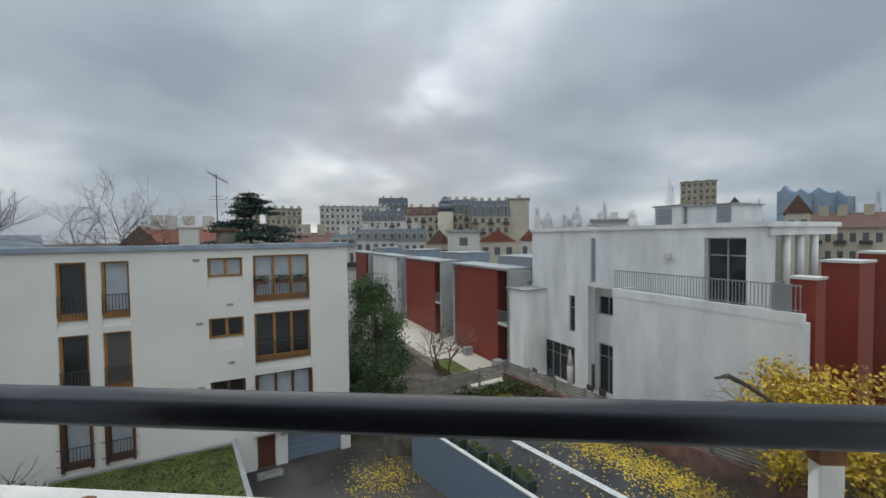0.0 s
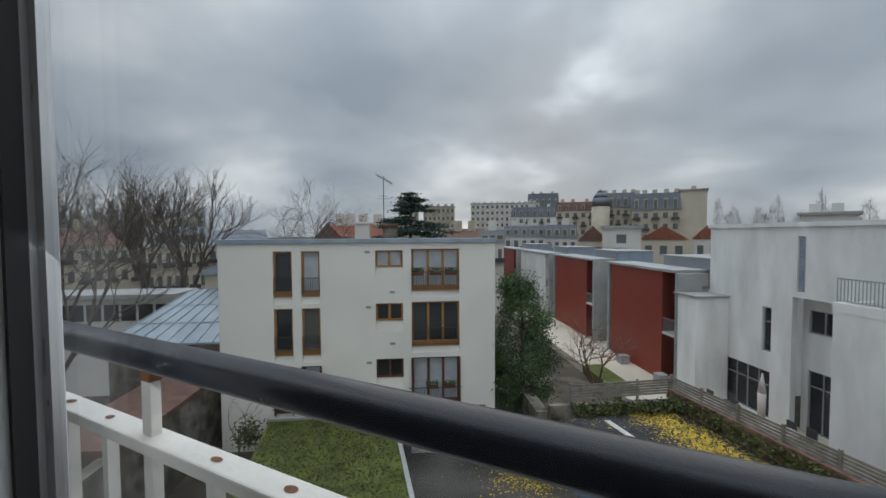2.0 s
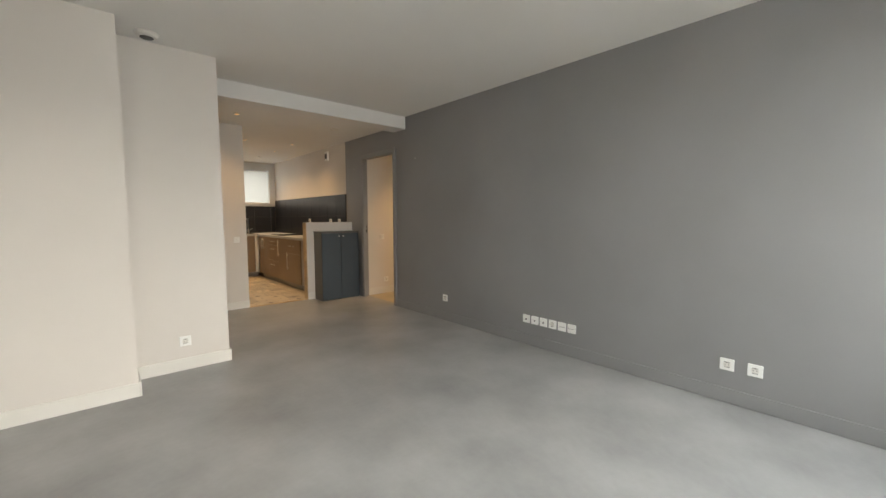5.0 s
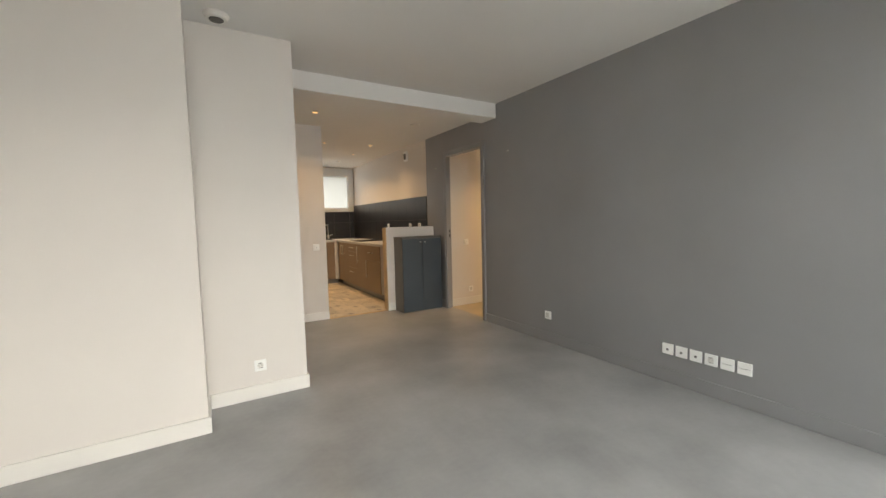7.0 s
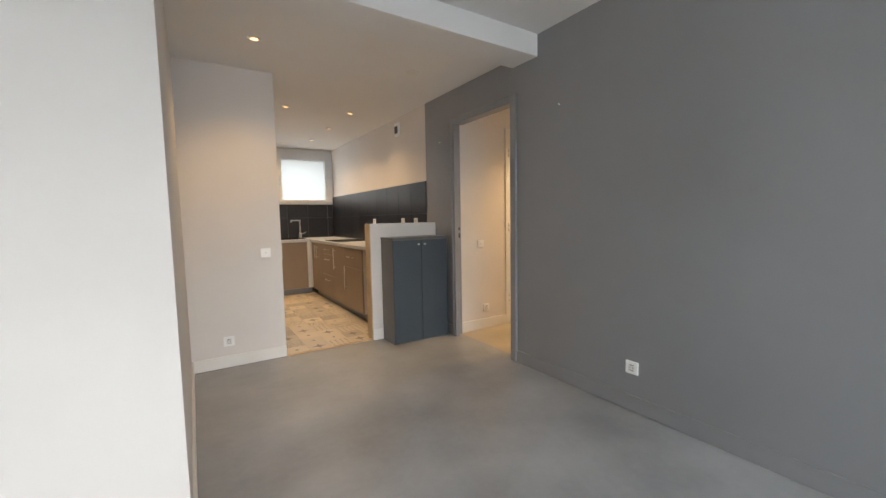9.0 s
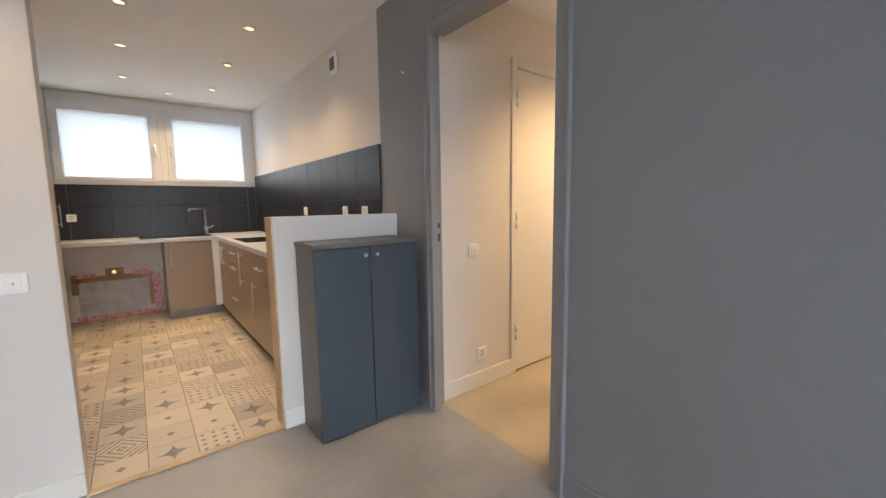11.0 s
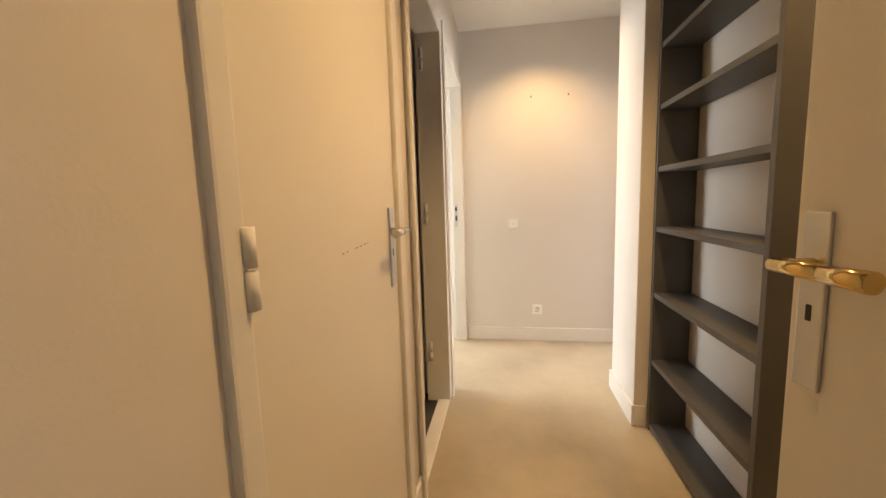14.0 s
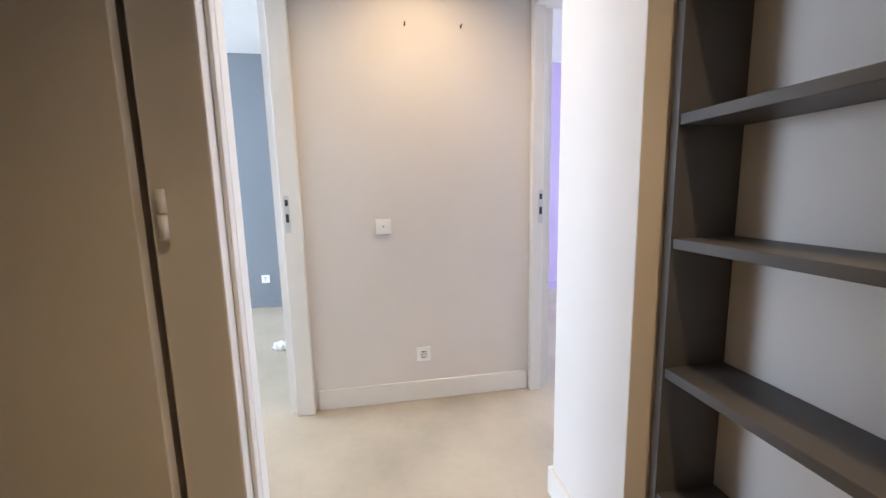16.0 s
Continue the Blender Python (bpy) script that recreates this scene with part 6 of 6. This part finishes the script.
far("mansard_building", 712, 792, 378, 160, PALE, SLATER, "pale building wrapped in scaffold netting", "mansard", 4, 7, 4, 10, 3)
far("mansard_building", 787, 850, 371, 140, BEIGE, TILEROOF, "ochre town house with a brown roof", "mansard", 4, 5, 3, 12, 3)
far("mansard_building", 848, 912, 358, 130, CREAM, SLATER, "old stone apartment house with slate mansard", "mansard", 6, 6, 4.5, 12, 5)
mb = far("mansard_building", 905, 975, 360, 118, CREAM, SLATER, "stone apartment house with iron balconies", "mansard", 6, 5, 4.5, 12, 5)
far("blind_gable_building", 974, 1011, 358, 119, BEIGE, CONC, "tall blind beige gable end wall", "flat", 0, 1, 1, 12, 1)
u, v = toward_px(bearing(858), 128)
dm = thing("domed_turret", (u, v, G), "dark slate dome on a corner turret", "turret", m=SITE)
part("drum", rod((u, v, G), (u, v, 9.5), 2.6, 2.6, 14), CREAM, dm)
part("dome", tube(tube(rod((u, v, 9.5), (u, v, 12), 2.7, 2.3, 14), (u, v, 12), (u, v, 13.6), 2.3, 1.2, 14), (u, v, 13.6), (u, v, 14.6), 1.2, 0.2, 14), SLATER, dm)
far("town_house", 700, 770, 410, 82, PALE, SLATER, "low white house with slate dormers", "mansard", 2, 5, 2.2, 9, 2)
far("town_house", 770, 822, 409, 76, PALE, SLATER, "white house with slate mansard dormers", "mansard", 2, 4, 2.4, 9, 2)
far("town_house", 826, 868, 413, 66, BEIGE, TILEROOF, "small house with a steep brown roof", "front", 1, 2, 2.4, 9, 1)
far("town_house", 862, 920, 416, 58, PALE, ZINC, "cream house with a flat hipped roof", "flat", 1, 1, 1, 8, 0)
far("town_house", 920, 985, 414, 72, BEIGE, REDROOF, "red brick house with a red roof", "front", 1, 3, 2.2, 9, 2)
far("town_house", 995, 1030, 414, 70, PALE, REDROOF, "small house with red roof edge", "front", 1, 2, 2.0, 8, 1)
far("town_house", 600, 665, 414, 60, BEIGE, TILEROOF, "house with a brown tiled roof behind the block", "gable", 1, 4, 2.2, 9, 2)
far("town_house", 310, 385, 402, 46, PALE, TILEROOF, "white gabled house behind the block", "front", 1, 2, 2.4, 9, 1)
far("town_house", 360, 470, 401, 52, PALE, REDROOF, "house with a red tiled roof and chimneys", "gable", 1, 4, 1.8, 8, 4)
far("town_house", 660, 700, 418, 52, PALE, SLATER, "pale house with a slate dormer roof", "mansard", 1, 3, 1.6, 8, 1)
far("warehouse", 40, 200, 412, 70, PALE, SLATER, "long low hall with a dark metal roof", "gable", 1, 5, 2.5, 14, 0)
far("town_house", -140, 40, 404, 60, BEIGE, ZINC, "cream town house behind the bare trees", "mansard", 2, 7, 2.5, 10, 3)
far("town_house", -420, -150, 404, 75, BEIGE, TILEROOF, "cream house beyond the gardens", "gable", 2, 6, 2.5, 10, 3)
far("tower_block", 1304, 1378, 326, 210, CREAM, CONC, "tall beige tower block far off", "flat", 11, 6, 1, 16, 3)
far("town_house", 1395, 1440, 356, 95, BEIGE, TILEROOF, "house with a steep brown gable", "front", 1, 1, 2.8, 9, 0)
far("town_house", 1525, 1580, 352, 80, BEIGE, TILEROOF, "stone house with chimneys and steep roof", "front", 1, 2, 2.8, 9, 2)
far("town_house", 1130, 1200, 399, 70, PALE, CONC, "low pale roof structures", "flat", 1, 3, 1, 8, 2)
far("town_house", 1580, 1750, 385, 90, BEIGE, TILEROOF, "town houses with brown roofs beyond the terrace", "gable", 2, 6, 2.5, 10, 3)
for px, w, py in ((1522, 12, 345), (1560, 22, 352), (1600, 25, 350), (1640, 18, 356)):
    u, v = toward_px(bearing(px), 1200)
    hh = 1.35 + (424 - py) / 691 * 1200 * math.cos(radians(bearing(px) - 10.75))
    t_ = thing("distant_tower", (u, v, G), "hazy blue office tower on the horizon", "tower", group="distant towers", m=SITE)
    part("shaft", bx(u - w, v - w, G, u + w, v + w, hh), HAZEBLUE, t_)
    part("crown", gable(u - w * 0.7, v - w * 0.7, u + w * 0.7, v + w * 0.7, hh, hh + 14, "x"), HAZEBLUE, t_)
# far bare woods along the horizon
vs, fs = [], []
for px0, px1, dist, top in ((1020, 1140, 130, 10.5), (1140, 1220, 120, 10), (1270, 1305, 140, 18), (1440, 1475, 110, 8.5), (-500, 60, 95, 9), (1600, 1800, 130, 10)):
    n = int(abs(px1 - px0) * 9)
    for k in range(n):
        px = random.uniform(px0, px1)
        u, v = toward_px(bearing(px), dist + random.uniform(-8, 8))
        cl = 0.62 + 0.38 * math.sin(px * 0.17) * math.cos(px * 0.071)
        z = -2 + (top + 2) * cl * random.uniform(0.25, 1.0) ** 0.6
        l_, a = random.uniform(0.8, 2.6), random.uniform(-0.9, 0.9)
        i = len(vs)
        vs += [(u, v, z), (u + 0.07, v, z), (u + l_ * math.sin(a), v, z + l_ * math.cos(a))]
        fs.append((i, i + 1, i + 2))
        if k % 14 == 0:
            i = len(vs)
            vs += [(u - 0.2, v, G), (u + 0.2, v, G), (u + 0.1, v, z)]
            fs.append((i, i + 1, i + 2))
me = bpy.data.meshes.new("far_trees")
me.from_pydata(vs, [], fs)
me.materials.append(FARTREE)
stuff("far_trees", me, (0, 0, 0), "bare winter trees along the skyline", "trees", SITE)

# ---- pieces: kitchen tiles ----
fk = bpy.data.objects["floor_kitchen_base"]
BASE[fk] = Vector((0, 0, 0))


def tile_material():
    """Patterned cement tile: each piece picks one of several motifs and tones."""
    m = bpy.data.materials.new("patterned_cement_tile")
    m.use_nodes = True
    n, l = m.node_tree.nodes, m.node_tree.links
    b = n["Principled BSDF"]
    b.inputs["Roughness"].default_value = 0.45

    def mt(op, a, c=None, d=None):
        x = n.new("ShaderNodeMath")
        x.operation = op
        for i, v in enumerate((a, c, d)):
            if v is None:
                continue
            if isinstance(v, (int, float)):
                x.inputs[i].default_value = v
            else:
                l.new(v, x.inputs[i])
        return x.outputs[0]
    co, sp, info = n.new("ShaderNodeTexCoord"), n.new("ShaderNodeSeparateXYZ"), n.new("ShaderNodeObjectInfo")
    l.new(co.outputs["Object"], sp.inputs[0])
    u, v = mt("ABSOLUTE", mt("MULTIPLY", sp.outputs[0], 1 / 0.1)), mt("ABSOLUTE", mt("MULTIPLY", sp.outputs[1], 1 / 0.1))
    rnd = info.outputs["Random"]
    dia = mt("ADD", u, v)
    a1 = mt("LESS_THAN", mt("ABSOLUTE", mt("SUBTRACT", mt("FRACT", mt("MULTIPLY", dia, 2.6)), 0.5)), 0.16)
    fu, fv = mt("ABSOLUTE", mt("SUBTRACT", mt("FRACT", mt("MULTIPLY", u, 2.0)), 0.5)), mt("ABSOLUTE", mt("SUBTRACT", mt("FRACT", mt("MULTIPLY", v, 2.0)), 0.5))
    a2 = mt("LESS_THAN", mt("ADD", fu, fv), 0.27)
    star = mt("LESS_THAN", mt("MULTIPLY", mt("ADD", u, 0.12), mt("ADD", v, 0.12)), 0.11)
    a3 = mt("MULTIPLY", star, mt("LESS_THAN", dia, 0.85))
    a4 = mt("LESS_THAN", dia, 0.22)
    pick = lambda lo, hi: mt("MULTIPLY", mt("GREATER_THAN", rnd, lo), mt("LESS_THAN", rnd, hi))
    ink = mt("ADD", mt("ADD", mt("MULTIPLY", a1, pick(-1, 0.25)), mt("MULTIPLY", a2, pick(0.25, 0.5))), mt("ADD", mt("MULTIPLY", a3, pick(0.5, 0.78)), mt("MULTIPLY", a4, pick(0.78, 2))))
    ns = n.new("ShaderNodeTexNoise")
    ns.inputs["Scale"].default_value, ns.inputs["Detail"].default_value = 60, 4
    l.new(co.outputs["Object"], ns.inputs["Vector"])
    ground = n.new("ShaderNodeValToRGB")
    ground.color_ramp.interpolation = "CONSTANT"
    e = ground.color_ramp.elements
    e[0].color, e[1].color, e[1].position = (0.58, 0.51, 0.41, 1), (0.44, 0.39, 0.32, 1), 0.35
    e.new(0.6).color = (0.64, 0.56, 0.44, 1)
    e.new(0.85).color = (0.50, 0.45, 0.37, 1)
    l.new(mt("FRACT", mt("MULTIPLY", rnd, 7.3)), ground.inputs[0])
    mix = n.new("ShaderNodeMix")
    mix.data_type = "RGBA"
    mix.inputs[7].default_value = (0.10, 0.095, 0.09, 1)
    l.new(ground.outputs[0], mix.inputs[6])
    l.new(mt("MULTIPLY", ink, mt("ADD", mt("MULTIPLY", ns.outputs["Fac"], 0.7), 0.35)), mix.inputs[0])
    l.new(mix.outputs[2], b.inputs["Base Color"])
    return m


CEMENT = tile_material()


def piece_mesh(name, w, d, h, material, bev):
    return mesh(name, box(bmesh.new(), -w / 2, -d / 2, 0, w / 2, d / 2, h, bevel=0) if not bev else prism_bevel(w, d, h, bev), material)


def prism_bevel(w, d, h, e):
    """A tile with chamfered top edges."""
    bm = bmesh.new()
    rings = [[bm.verts.new((sx * (w / 2 - o), sy * (d / 2 - o), z)) for sx, sy in ((-1, -1), (1, -1), (1, 1), (-1, 1))] for o, z in ((0, 0), (0, h - e), (e, h))]
    for r, s in zip(rings, rings[1:]):
        for k in range(4):
            bm.faces.new((r[k], r[(k + 1) % 4], s[(k + 1) % 4], s[k]))
    bm.faces.new(rings[2])
    return bm


def lay(parent, name, data, m):
    ob = new(name, data)
    ob.parent = parent
    ob.matrix_basis = m
    return ob


TX, TY = 0.207, 0.207
tile_data = piece_mesh("tile", TX - 0.003, TY - 0.003, 0.006, CEMENT, 0.001)
for i in range(9):
    for j in range(18):
        x, y = -0.476 - TX * (i - 2) - TX / 2, -6.36 - TY * (j + 0.5) + 0.0
        if -1.55 < x < 0.0 and y > -9.95:
            lay(fk, "tile", tile_data, Matrix.Translation((x, y, -0.004)))
ws = structure("splashback_side", bx(WX, -9.92, 0.906, WX + 0.004, -6.5, 1.63), GROUT, "dark grout behind the black wall tiles", "wall tiles")
wb = structure("splashback_back", bx(-2.04, -9.92, 0.906, -0.09, -9.916, 1.497), GROUT, "dark grout behind the black wall tiles", "wall tiles")
for nm, z0, z1 in (("low", 0.907, 1.268), ("high", 1.271, 1.63)):
    dat = piece_mesh("tile", 0.342, z1 - z0, 0.009, BTILE, 0.0015)
    for k in range(10):
        y = -6.5 - 0.345 * (k + 0.5) + 0.0
        if y > -9.9:
            lay(ws, "tile", dat, Matrix.Translation((WX + 0.003, y, (z0 + z1) / 2)) @ Euler((radians(90), 0, radians(90))).to_matrix().to_4x4())
for z0, z1 in ((0.907, 1.257), (1.260, 1.496)):
    dat = piece_mesh("tile", 0.346, z1 - z0, 0.009, BTILE, 0.0015)
    for k in range(5):
        lay(wb, "tile", dat, Matrix.Translation((-1.93 + 0.35 * (k + 0.5) - 0.005, -9.917, (z0 + z1) / 2)) @ Euler((radians(90), 0, radians(180))).to_matrix().to_4x4())
    dat = piece_mesh("tile", 0.09, z1 - z0, 0.009, BTILE, 0.0015)
    for x in (-1.985, -0.135):
        lay(wb, "tile", dat, Matrix.Translation((x, -9.917, (z0 + z1) / 2)) @ Euler((radians(90), 0, radians(180))).to_matrix().to_4x4())
